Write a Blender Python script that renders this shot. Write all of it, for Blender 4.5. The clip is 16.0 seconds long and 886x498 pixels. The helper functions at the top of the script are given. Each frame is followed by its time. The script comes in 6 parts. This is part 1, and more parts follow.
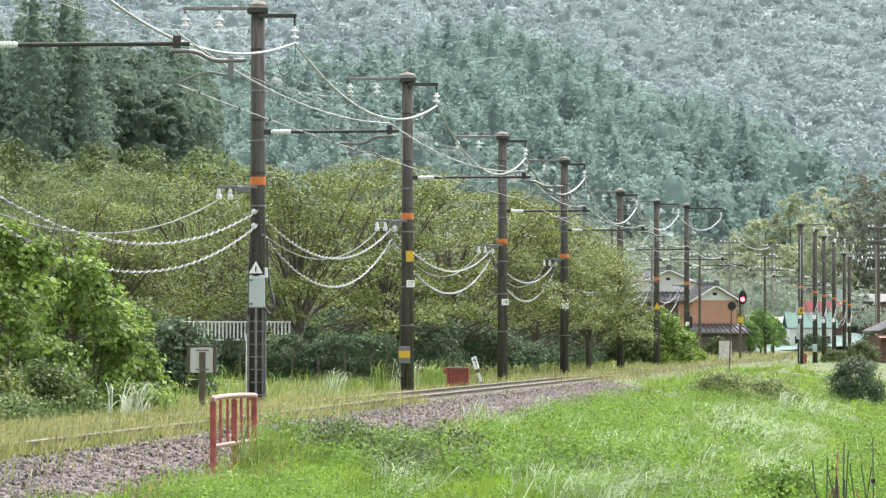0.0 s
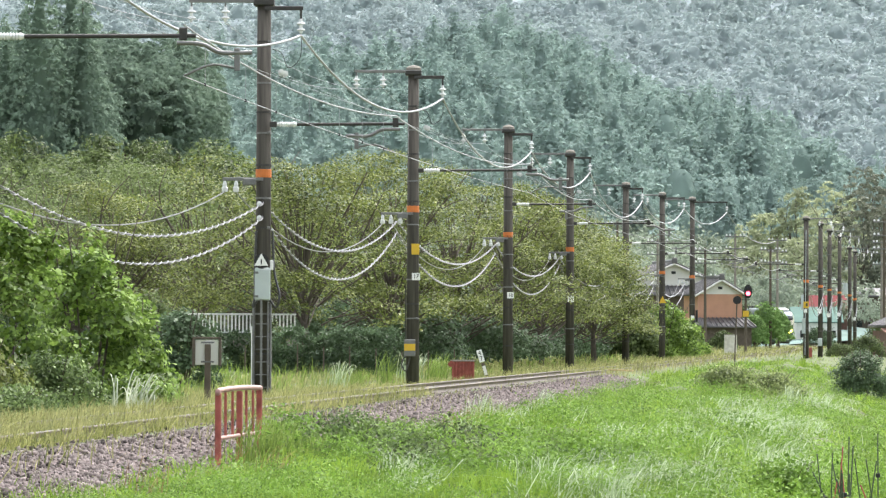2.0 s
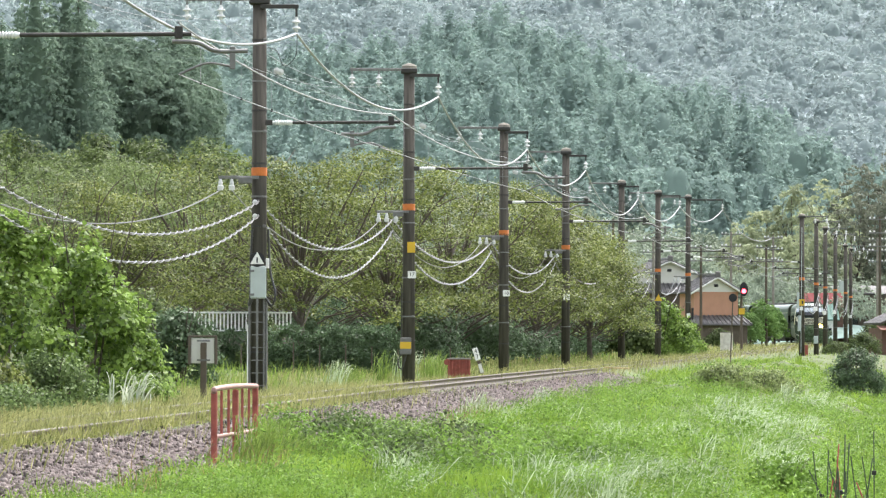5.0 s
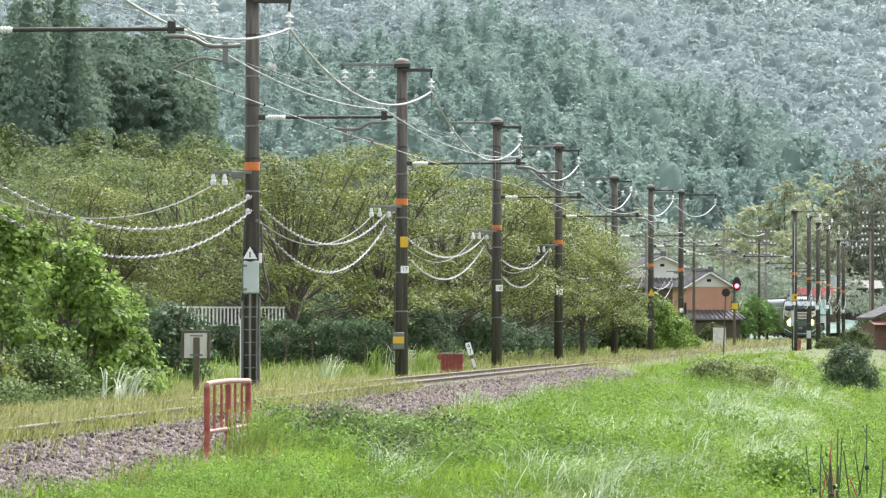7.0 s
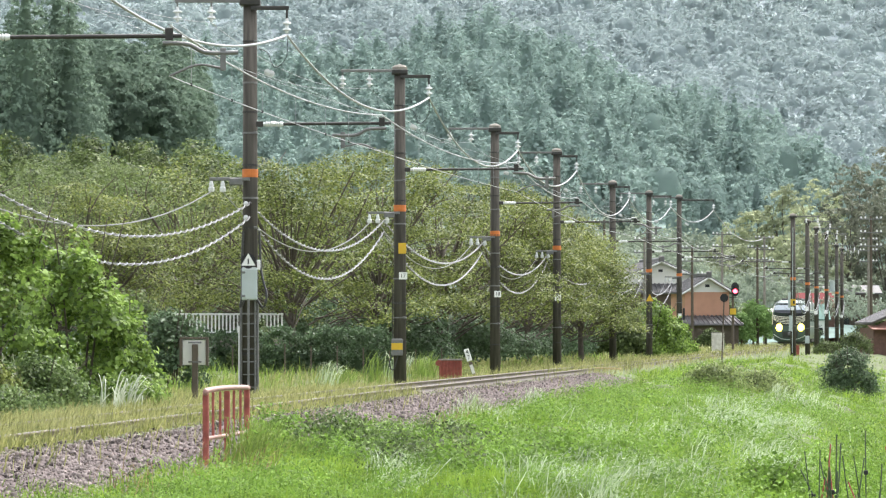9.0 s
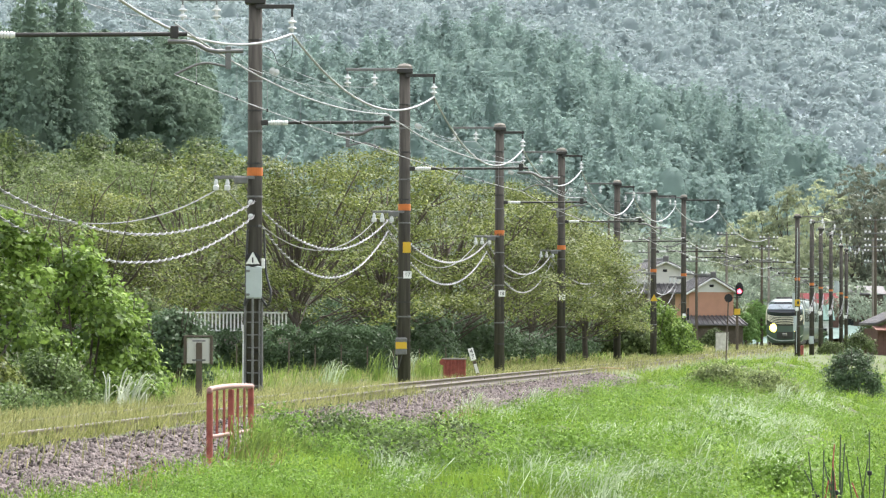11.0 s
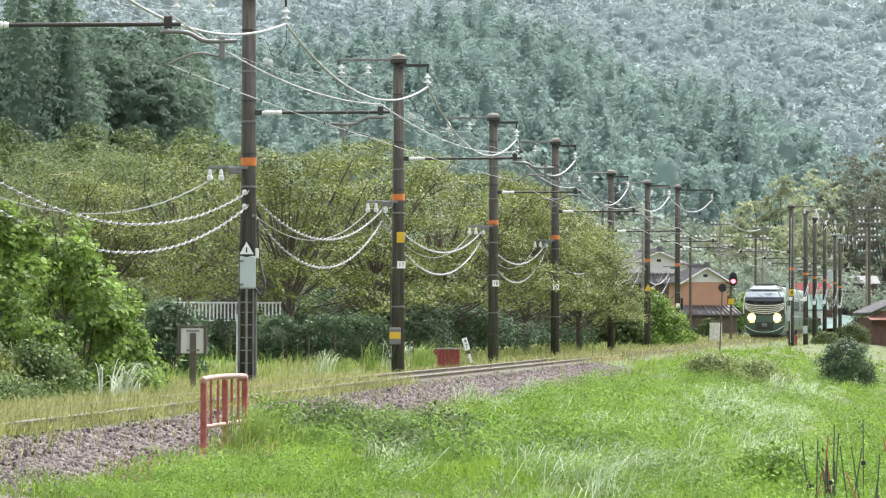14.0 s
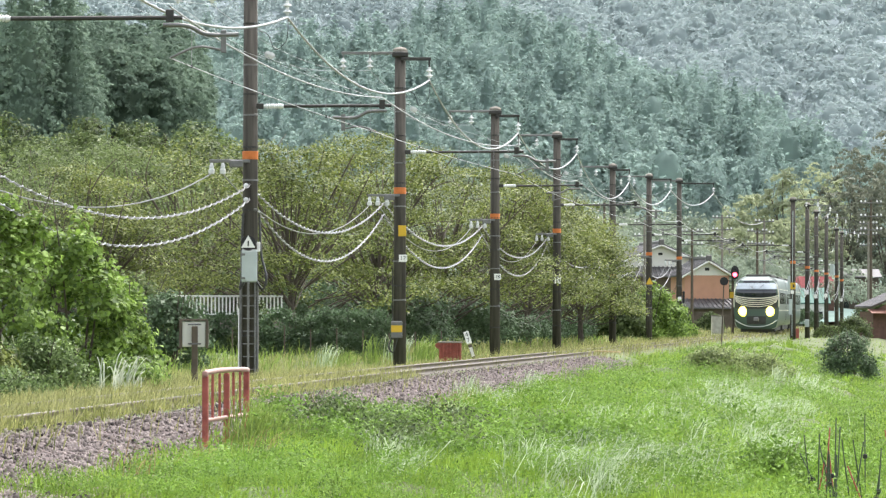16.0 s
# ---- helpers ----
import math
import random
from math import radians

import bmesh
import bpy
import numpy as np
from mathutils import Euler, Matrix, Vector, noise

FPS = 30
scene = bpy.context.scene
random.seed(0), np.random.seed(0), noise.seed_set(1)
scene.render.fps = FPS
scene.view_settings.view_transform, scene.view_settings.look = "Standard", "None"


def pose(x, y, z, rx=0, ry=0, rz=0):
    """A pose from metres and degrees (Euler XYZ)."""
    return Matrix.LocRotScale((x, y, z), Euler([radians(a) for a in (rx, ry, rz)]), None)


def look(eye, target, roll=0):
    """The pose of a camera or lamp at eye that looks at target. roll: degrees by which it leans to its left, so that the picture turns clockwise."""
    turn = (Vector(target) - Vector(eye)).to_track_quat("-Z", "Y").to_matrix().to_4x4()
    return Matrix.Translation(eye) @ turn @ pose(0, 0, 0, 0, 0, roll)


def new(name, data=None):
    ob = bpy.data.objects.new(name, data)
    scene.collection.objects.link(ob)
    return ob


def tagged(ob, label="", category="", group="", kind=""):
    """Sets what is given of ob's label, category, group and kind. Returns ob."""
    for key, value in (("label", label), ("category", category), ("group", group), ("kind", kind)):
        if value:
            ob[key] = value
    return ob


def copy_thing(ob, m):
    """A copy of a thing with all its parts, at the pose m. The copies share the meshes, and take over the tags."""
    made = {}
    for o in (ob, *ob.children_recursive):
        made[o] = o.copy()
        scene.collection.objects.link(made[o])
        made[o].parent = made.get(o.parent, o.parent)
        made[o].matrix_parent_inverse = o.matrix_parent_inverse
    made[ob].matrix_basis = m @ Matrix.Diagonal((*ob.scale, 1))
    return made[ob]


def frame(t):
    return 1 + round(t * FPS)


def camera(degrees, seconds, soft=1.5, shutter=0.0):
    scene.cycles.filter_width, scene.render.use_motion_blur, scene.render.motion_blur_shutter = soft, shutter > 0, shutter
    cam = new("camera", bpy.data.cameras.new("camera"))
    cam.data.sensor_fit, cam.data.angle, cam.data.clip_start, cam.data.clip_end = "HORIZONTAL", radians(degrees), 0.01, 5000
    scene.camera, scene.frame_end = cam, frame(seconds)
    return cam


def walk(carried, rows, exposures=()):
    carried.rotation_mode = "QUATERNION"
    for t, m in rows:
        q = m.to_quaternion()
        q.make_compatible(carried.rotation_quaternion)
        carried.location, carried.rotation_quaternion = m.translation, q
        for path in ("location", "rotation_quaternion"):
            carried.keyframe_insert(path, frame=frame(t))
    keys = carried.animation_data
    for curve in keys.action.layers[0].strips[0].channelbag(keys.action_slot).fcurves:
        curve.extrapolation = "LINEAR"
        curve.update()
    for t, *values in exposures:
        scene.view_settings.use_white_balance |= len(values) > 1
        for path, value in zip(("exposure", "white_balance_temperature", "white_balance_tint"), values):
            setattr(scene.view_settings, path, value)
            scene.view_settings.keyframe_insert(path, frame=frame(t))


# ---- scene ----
# The camera stands still beside the line with a long lens; only its turn changes.
cam = camera(11.194, 16.0, soft=1.3)
EYE = (0.0, 0.0, 2.0)
WALK = [(0.0, -0.0, 4.2875, 0.0),
        (0.5, -0.0219, 4.2339, -0.054),
        (1.0, -0.0034, 4.1516, -0.007),
        (1.5, -0.045, 4.1266, 0.1),
        (2.0, -0.1231, 4.1326, 0.192),
        (2.5, -0.1534, 4.1307, 0.013),
        (3.0, -0.1026, 4.1385, 0.109),
        (3.5, -0.1425, 4.1707, 0.196),
        (4.0, -0.1196, 4.1232, 0.077),
        (6.5, 0.126, 4.0568, 0.192),
        (7.0, 0.1273, 3.9754, 0.113),
        (7.5, 0.2041, 3.9913, 0.093),
        (8.0, 0.2229, 4.0194, -0.014),
        (8.5, 0.1928, 4.0701, -0.102),
        (9.0, 0.1662, 4.1118, -0.058),
        (11.5, 0.0923, 4.0758, 0.219),
        (12.0, 0.1253, 3.9327, 0.285),
        (12.5, 0.1841, 3.8849, 0.192),
        (13.0, 0.2058, 3.8818, 0.109),
        (13.5, 0.1847, 3.9197, 0.132),
        (14.0, 0.2041, 3.8712, 0.111),
        (14.5, 0.2426, 3.84, 0.098),
        (15.0, 0.1844, 3.8082, 0.193),
        (15.5, 0.1463, 3.8063, 0.16),
        (16.0, 0.1678, 3.7268, 0.101)]
walk(cam, [(t, look(EYE, (x, 100.0, z), r)) for t, x, z, r in WALK])

# ---- light: bright overcast, the sun a wide soft patch ahead of the camera ----
world = bpy.data.worlds.new("sky")
scene.world = world
world.use_nodes = True
wn = world.node_tree.nodes
sky = wn.new("ShaderNodeTexSky")
sky.sky_type = "NISHITA"
sky.sun_disc = False
sky.sun_elevation = radians(62)
sky.sun_rotation = radians(28)
sky.air_density, sky.dust_density, sky.ozone_density = 1.0, 4.0, 1.0
soften = wn.new("ShaderNodeHueSaturation")
soften.inputs["Saturation"].default_value = 0.34
world.node_tree.links.new(sky.outputs[0], soften.inputs["Color"])
world.node_tree.links.new(soften.outputs[0], wn["Background"].inputs[0])
wn["Background"].inputs[1].default_value = 0.15
sun = new("sun", bpy.data.lights.new("sun", "SUN"))
sun.data.energy, sun.data.angle, sun.data.color = 1.2, radians(35), (1.0, 0.975, 0.955)
sun.matrix_world = look((30, 55, 120), (0, 0, 0))
scene.view_settings.exposure = 1.75

# ---- materials ----
def mat(name, colour, rough=0.7, metal=0.0, vary=0.25, scale=3.0, fine=40.0, bump=0.3, island=0.0, obj=0.0, second=None,
        translucent=0.0, spec=0.4, emit=None, streak=1.0):
    """Colour broken up at two scales, with relief; island and obj vary it from piece to piece."""
    m = bpy.data.materials.new(name)
    m.use_nodes = True
    nt = m.node_tree
    n, link = nt.nodes, nt.links.new
    b = n["Principled BSDF"]
    b.inputs["Roughness"].default_value = rough
    b.inputs["Metallic"].default_value = metal
    b.inputs["Specular IOR Level"].default_value = spec
    co = n.new("ShaderNodeTexCoord")
    big = n.new("ShaderNodeTexNoise")
    big.inputs["Scale"].default_value = scale
    big.inputs["Detail"].default_value = 4
    small = n.new("ShaderNodeTexNoise")
    small.inputs["Scale"].default_value = fine
    small.inputs["Detail"].default_value = 2
    drawn = n.new("ShaderNodeMapping")
    drawn.inputs["Scale"].default_value = (1, 1, streak)
    link(co.outputs["Object"], drawn.inputs["Vector"])
    link(drawn.outputs[0], big.inputs["Vector"])
    link(drawn.outputs[0], small.inputs["Vector"])
    dark = tuple(c * (1 - vary) for c in colour)
    light = tuple(min(1, c * (1 + vary)) for c in (second or colour))
    mix = n.new("ShaderNodeMix")
    mix.data_type = "RGBA"
    mix.inputs["A"].default_value, mix.inputs["B"].default_value = (*dark, 1), (*light, 1)
    add = n.new("ShaderNodeMath")
    add.operation = "MULTIPLY_ADD"
    add.inputs[1].default_value = 0.35
    link(small.outputs[0], add.inputs[0])
    stretch = n.new("ShaderNodeMapRange")
    stretch.inputs["From Min"].default_value, stretch.inputs["From Max"].default_value = 0.3, 0.7
    stretch.inputs["To Max"].default_value = 0.65
    link(big.outputs[0], stretch.inputs["Value"])
    link(stretch.outputs[0], add.inputs[2])
    factor = add.outputs[0]
    for amount, node, socket in ((island, "ShaderNodeNewGeometry", "Random Per Island"), (obj, "ShaderNodeObjectInfo", "Random")):
        if amount:
            r = n.new(node)
            f = n.new("ShaderNodeMath")
            f.operation = "MULTIPLY_ADD"
            f.inputs[1].default_value = amount
            link(r.outputs[socket], f.inputs[0])
            sub = n.new("ShaderNodeMath")
            sub.operation = "SUBTRACT"
            sub.inputs[1].default_value = amount / 2
            link(factor, sub.inputs[0])
            link(sub.outputs[0], f.inputs[2])
            factor = f.outputs[0]
    link(factor, mix.inputs["Factor"])
    link(mix.outputs["Result"], b.inputs["Base Color"])
    if bump:
        bp = n.new("ShaderNodeBump")
        bp.inputs["Strength"].default_value = bump
        bp.inputs["Distance"].default_value = 0.01
        link(small.outputs[0], bp.inputs["Height"])
        link(bp.outputs[0], b.inputs["Normal"])
    if translucent:
        tr = n.new("ShaderNodeBsdfTranslucent")
        link(mix.outputs["Result"], tr.inputs["Color"])
        ms = n.new("ShaderNodeMixShader")
        ms.inputs[0].default_value = translucent
        link(b.outputs[0], ms.inputs[1])
        link(tr.outputs[0], ms.inputs[2])
        link(ms.outputs[0], n["Material Output"].inputs["Surface"])
    if emit:
        b.inputs["Emission Color"].default_value = (*emit[0], 1)
        b.inputs["Emission Strength"].default_value = emit[1]
    return m


M_SOIL = mat("soil", (0.085, 0.075, 0.04), 0.95, scale=0.6, fine=12, second=(0.09, 0.13, 0.04))
M_BALLAST = mat("ballast", (0.088, 0.07, 0.062), 0.9, island=0.9, vary=0.6, scale=2, second=(0.245, 0.207, 0.192))
M_BED = mat("ballast_bed", (0.085, 0.066, 0.06), 0.95, scale=6, fine=28, vary=0.5, bump=1.0, second=(0.13, 0.105, 0.1), spec=0.1)
M_RAIL = mat("rusty_rail", (0.10, 0.065, 0.045), 0.55, 0.5, second=(0.14, 0.11, 0.09))
M_RAILTOP = mat("worn_rail_head", (0.11, 0.1, 0.092), 0.45, 0.7)
M_SLEEPER = mat("sleeper_wood", (0.10, 0.085, 0.07), 0.9, scale=6, obj=0.4)
M_POLE = mat("pole_concrete", (0.043, 0.039, 0.033), 0.85, scale=9, fine=25, vary=0.4, second=(0.08, 0.073, 0.062), spec=0.15, streak=0.07)
M_STEEL = mat("galvanised_steel", (0.17, 0.17, 0.165), 0.5, 0.6, scale=8)
M_DARKSTEEL = mat("dark_steel", (0.05, 0.048, 0.045), 0.55, 0.5, scale=8)
M_PORCELAIN = mat("white_porcelain", (0.62, 0.63, 0.62), 0.2, vary=0.08, bump=0)
M_ORANGE = mat("orange_paint", (0.55, 0.16, 0.035), 0.6, vary=0.2, scale=9)
M_YELLOW = mat("yellow_paint", (0.60, 0.38, 0.03), 0.6, vary=0.15)
M_WHITE = mat("white_paint", (0.78, 0.78, 0.75), 0.5, vary=0.08)
M_BLACK = mat("black_paint", (0.012, 0.012, 0.013), 0.5)
M_GREYBOX = mat("pale_grey_paint", (0.42, 0.47, 0.46), 0.5, vary=0.1)
M_WIRE = mat("aluminium_wire", (0.32, 0.32, 0.33), 0.35, 0.85, vary=0.15)
M_CABLE = mat("black_cable", (0.025, 0.025, 0.025), 0.32, 0.0, spec=0.6)
M_RED = mat("faded_red_paint", (0.235, 0.048, 0.035), 0.6, scale=7, fine=50, vary=0.4, second=(0.28, 0.075, 0.055))
M_CONC = mat("weathered_concrete", (0.22, 0.20, 0.17), 0.9, scale=3)
M_GRASS = mat("grass", (0.08, 0.152, 0.027), 0.55, island=0.4, vary=0.5, scale=1.3, fine=3, bump=0, second=(0.215, 0.298, 0.066), translucent=0.35, spec=0.15)
M_DEAD = mat("dead_stems", (0.17, 0.11, 0.06), 0.8, island=0.8, vary=0.35, scale=2, fine=9, bump=0, second=(0.26, 0.19, 0.10), translucent=0.2, spec=0.1)
M_DRY = mat("dry_grass", (0.17, 0.20, 0.06), 0.7, island=0.9, vary=0.35, scale=0.6, fine=3, bump=0, second=(0.31, 0.30, 0.12), translucent=0.35)
M_SILVER = mat("striped_grass", (0.34, 0.40, 0.27), 0.5, island=0.8, vary=0.25, scale=2, fine=9, bump=0, second=(0.5, 0.53, 0.42), translucent=0.3)
M_WEED = mat("weed_leaf", (0.058, 0.136, 0.018), 0.5, island=0.5, vary=0.45, scale=1.1, fine=4, bump=0, second=(0.17, 0.28, 0.045), translucent=0.4, spec=0.15)
M_VERGE = mat("verge_blades", (0.15, 0.20, 0.05), 0.65, island=0.9, vary=0.4, scale=0.8, fine=4, bump=0, second=(0.29, 0.29, 0.10), translucent=0.35, spec=0.15)
M_TUFT = mat("tuft_blades", (0.066, 0.147, 0.018), 0.6, island=0.25, vary=0.5, scale=0.9, fine=3, bump=0, second=(0.24, 0.355, 0.052), translucent=0.35, spec=0.15)
M_REED = mat("pale_reed", (0.22, 0.31, 0.15), 0.5, island=0.8, vary=0.3, scale=1, fine=5, bump=0, second=(0.46, 0.53, 0.36), translucent=0.3)
M_KUDZU = mat("broad_leaf", (0.095, 0.178, 0.034), 0.45, island=0.9, vary=0.5, scale=0.8, fine=4, bump=0, second=(0.19, 0.28, 0.06), translucent=0.4, spec=0.2)
M_JUNIPER = mat("juniper_sprays", (0.14, 0.25, 0.075), 0.6, island=0.4, vary=0.3, scale=0.6, fine=3, bump=0, second=(0.215, 0.34, 0.11), translucent=0.4, spec=0.15)
M_PALEBUSH = mat("pale_bush_leaf", (0.15, 0.20, 0.07), 0.5, island=0.9, vary=0.45, scale=0.8, fine=4, bump=0, second=(0.24, 0.29, 0.11), translucent=0.4, spec=0.2)
M_CHERRY = mat("cherry_leaf", (0.076, 0.11, 0.026), 0.45, island=0.9, vary=0.45, scale=0.4, fine=4, bump=0, second=(0.165, 0.195, 0.05), translucent=0.4, spec=0.25)
M_BROAD = mat("mixed_leaf", (0.07, 0.106, 0.036), 0.5, island=0.9, obj=0.4, vary=0.45, scale=0.3, fine=3, bump=0, second=(0.125, 0.165, 0.058), translucent=0.45, spec=0.2)
M_SHRUB = mat("shrub_leaf", (0.072, 0.125, 0.036), 0.5, island=0.9, vary=0.45, scale=0.9, fine=4, bump=0, second=(0.145, 0.205, 0.07), translucent=0.4, spec=0.2)
M_HEDGE = mat("hedge_leaf", (0.082, 0.128, 0.064), 0.45, island=0.9, vary=0.45, scale=1, fine=5, bump=0, translucent=0.35, spec=0.2)
# Needle and floor greens are lifted to include thin haze over the side hill.
M_CEDAR = mat("hazed_cedar_needles", (0.13, 0.185, 0.145), 0.7, island=0.25, obj=0.2, vary=0.28, scale=0.25, fine=1.6, bump=0, second=(0.19, 0.255, 0.185), translucent=0.4, spec=0.05)
M_HILLFLOOR = mat("hazed_hill_undergrowth", (0.085, 0.12, 0.085), 0.95, scale=0.2, fine=2, vary=0.3, bump=0, second=(0.11, 0.15, 0.1), spec=0.1)
# Distance haze is mixed into these two foliage colours, more on the mountain.
M_RIDGE = mat("haze_tinted_needles", (0.216, 0.292, 0.268), 0.9, island=0.05, vary=0.22, scale=0.09, fine=0.5, bump=0, second=(0.275, 0.355, 0.312), translucent=0.35, spec=0.0)
M_FARHILL = mat("haze_paled_leaf", (0.295, 0.356, 0.36), 0.95, island=0.03, vary=0.12, scale=0.02, fine=0.2, bump=0, second=(0.342, 0.40, 0.382), translucent=0.4, spec=0.0)
# Leaf green paled: the haze in front of the tall trees is in it.
M_TALL = mat("hazed_bamboo_leaf", (0.27, 0.31, 0.195), 0.5, island=0.3, obj=0.5, vary=0.25, scale=0.15, fine=2, bump=0, second=(0.35, 0.385, 0.225), translucent=0.5, spec=0.15)
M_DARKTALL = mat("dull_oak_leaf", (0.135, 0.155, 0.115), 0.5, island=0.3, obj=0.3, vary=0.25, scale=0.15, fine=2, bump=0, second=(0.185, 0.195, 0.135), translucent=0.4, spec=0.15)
# Garden green raised and flattened to carry the haze round the village.
M_GARDEN = mat("hazed_garden_leaf", (0.19, 0.245, 0.14), 0.5, island=0.3, vary=0.35, scale=0.2, fine=3, bump=0, second=(0.27, 0.325, 0.185), translucent=0.4, spec=0.15)
# Both floor colours are paled with the same haze as the trees above them.
M_SPURFLOOR = mat("hazed_spur_undergrowth", (0.165, 0.22, 0.2), 0.95, scale=0.1, fine=0.6, vary=0.25, bump=0, spec=0.0)
M_MOUNTFLOOR = mat("hazed_mountain_undergrowth", (0.25, 0.295, 0.305), 0.95, scale=0.06, fine=0.5, vary=0.1, bump=0, spec=0.0)
# Brush green lightened in the same way, with haze in the base colour.
M_BRUSH = mat("hazed_hill_brush", (0.195, 0.24, 0.185), 0.6, island=0.15, vary=0.25, scale=0.12, fine=2, bump=0, second=(0.255, 0.30, 0.215), translucent=0.4, spec=0.1)
M_BARK = mat("bark", (0.09, 0.075, 0.06), 0.9, scale=4, fine=30, vary=0.4)
M_TILE = mat("grey_roof_tile", (0.11, 0.105, 0.105), 0.5, scale=3, vary=0.3, obj=0.3)
M_SALMON = mat("salmon_plaster", (0.46, 0.25, 0.165), 0.85, scale=1.2, fine=20, vary=0.12)
M_PLASTER = mat("white_plaster", (0.66, 0.65, 0.60), 0.85, scale=1.0, vary=0.1)
M_BROWNWALL = mat("brown_boards", (0.15, 0.085, 0.065), 0.8, scale=3, vary=0.3)
M_TIMBER = mat("old_timber", (0.10, 0.08, 0.06), 0.85, scale=5)
M_REDROOF = mat("red_roof_metal", (0.15, 0.045, 0.045), 0.95, scale=1, vary=0.15, spec=0.1)
M_GREENROOF = mat("green_sheet", (0.115, 0.18, 0.155), 0.95, scale=1, vary=0.12, spec=0.1)
M_REDLIGHT = mat("red_signal_light", (0.9, 0.05, 0.05), 0.3, bump=0, emit=((1.0, 0.03, 0.05), 9.0))
M_STAKE = mat("green_garden_stake", (0.045, 0.065, 0.035), 0.5, vary=0.3)
M_REDSTAKE = mat("red_garden_stake", (0.30, 0.05, 0.05), 0.5, vary=0.2)
M_PLANK = mat("bleached_timber", (0.42, 0.33, 0.17), 0.8, scale=5, vary=0.2)
M_CABINET = mat("rusty_white_paint", (0.50, 0.46, 0.38), 0.6, scale=4, fine=18, vary=0.2, second=(0.6, 0.58, 0.52))
M_REDDISH = mat("rusty_sheet", (0.26, 0.13, 0.10), 0.6, scale=3)
# Deep green, lightened to put the haze before the train into the paint.
M_TRAIN = mat("hazed_green_paint", (0.06, 0.095, 0.072), 0.3, vary=0.15, scale=0.5, bump=0, spec=0.5)
M_TRAINPALE = mat("pale_silver_paint", (0.62, 0.66, 0.63), 0.3, vary=0.08, bump=0)
M_GOLD = mat("gold_trim", (0.80, 0.76, 0.62), 0.35, 0.0, vary=0.1, bump=0)
M_GLASS = mat("dark_window_glass", (0.012, 0.016, 0.02), 0.08, vary=0.1, bump=0, spec=0.9)
# Yellow emission of the oversized dish stands in for glare round the lamp.
M_LAMP = mat("headlamp_glare", (1.0, 0.9, 0.5), 0.3, vary=0.05, bump=0, emit=((1.0, 0.78, 0.07), 2.6))
M_LAMPCORE = mat("headlamp_core", (1.0, 0.95, 0.8), 0.3, vary=0.05, bump=0, emit=((1.0, 0.93, 0.6), 20.0))
M_WORN = mat("worn_pink_paint", (0.36, 0.21, 0.18), 0.5, vary=0.25, scale=8)
# Pale, mostly metallic base gives the glass its bright sky reflection.
M_SCREEN = mat("sky_mirror_glass", (0.55, 0.60, 0.60), 0.06, 0.8, vary=0.1, bump=0, spec=1.0)
M_UNDER = mat("grime_and_recess_shade", (0.05, 0.05, 0.045), 0.8)


# ---- shapes ----
def put_mesh(name, verts, faces, material, smooth=False):
    me = bpy.data.meshes.new(name)
    v = np.ascontiguousarray(verts, dtype=np.float32)
    f = np.ascontiguousarray(faces, dtype=np.int32)
    me.vertices.add(len(v))
    me.vertices.foreach_set("co", v.ravel())
    k = f.shape[1]
    me.loops.add(f.size)
    me.loops.foreach_set("vertex_index", f.ravel())
    me.polygons.add(len(f))
    me.polygons.foreach_set("loop_start", np.arange(0, f.size, k, dtype=np.int32))
    if smooth:
        me.polygons.foreach_set("use_smooth", np.ones(len(f), dtype=bool))
    me.update(calc_edges=True)
    me.materials.append(material)
    return me


def part(name, bm, material, parent=None, label="", smooth=False):
    """Links a bmesh, or a ready mesh, as one object under a thing."""
    if isinstance(bm, bpy.types.Mesh):
        me = bm
    else:
        me = bpy.data.meshes.new(name)
        bm.to_mesh(me)
        bm.free()
        me.materials.append(material)
        if smooth:
            me.polygons.foreach_set("use_smooth", np.ones(len(me.polygons), dtype=bool))
    ob = new(name, me)
    if parent is not None:
        ob.parent = parent
    if label:
        ob["label"] = label
    return ob


def thing(name, label, category, group="", kind="", m=None):
    ob = new(name)
    ob.empty_display_size = 0.2
    tagged(ob, label, category, group, kind)
    if m is not None:
        ob.matrix_basis = m
    return ob


def box(size, at=(0, 0, 0), bevel=0.01, bm=None, turn=None):
    one = bmesh.new()
    bmesh.ops.create_cube(one, size=1.0)
    bmesh.ops.scale(one, vec=size, verts=one.verts)
    if bevel:
        bmesh.ops.bevel(one, geom=one.edges[:], offset=min(bevel, min(size) * 0.4), segments=1, affect="EDGES")
    if turn is not None:
        bmesh.ops.transform(one, matrix=turn, verts=one.verts)
    bmesh.ops.translate(one, vec=at, verts=one.verts)
    return join(bm, one)


def join(bm, one):
    if bm is None:
        return one
    me = bpy.data.meshes.new("joined")
    one.to_mesh(me)
    one.free()
    bm.from_mesh(me)
    bpy.data.meshes.remove(me)
    return bm


def rod(a, b, r0, r1=None, sides=10, bm=None):
    a, b = Vector(a), Vector(b)
    one = bmesh.new()
    bmesh.ops.create_cone(one, cap_ends=True, segments=sides, radius1=r0, radius2=r0 if r1 is None else r1, depth=(b - a).length)
    m = Matrix.Translation((a + b) / 2) @ (b - a).to_track_quat("Z", "Y").to_matrix().to_4x4()
    bmesh.ops.transform(one, matrix=m, verts=one.verts)
    return join(bm, one)


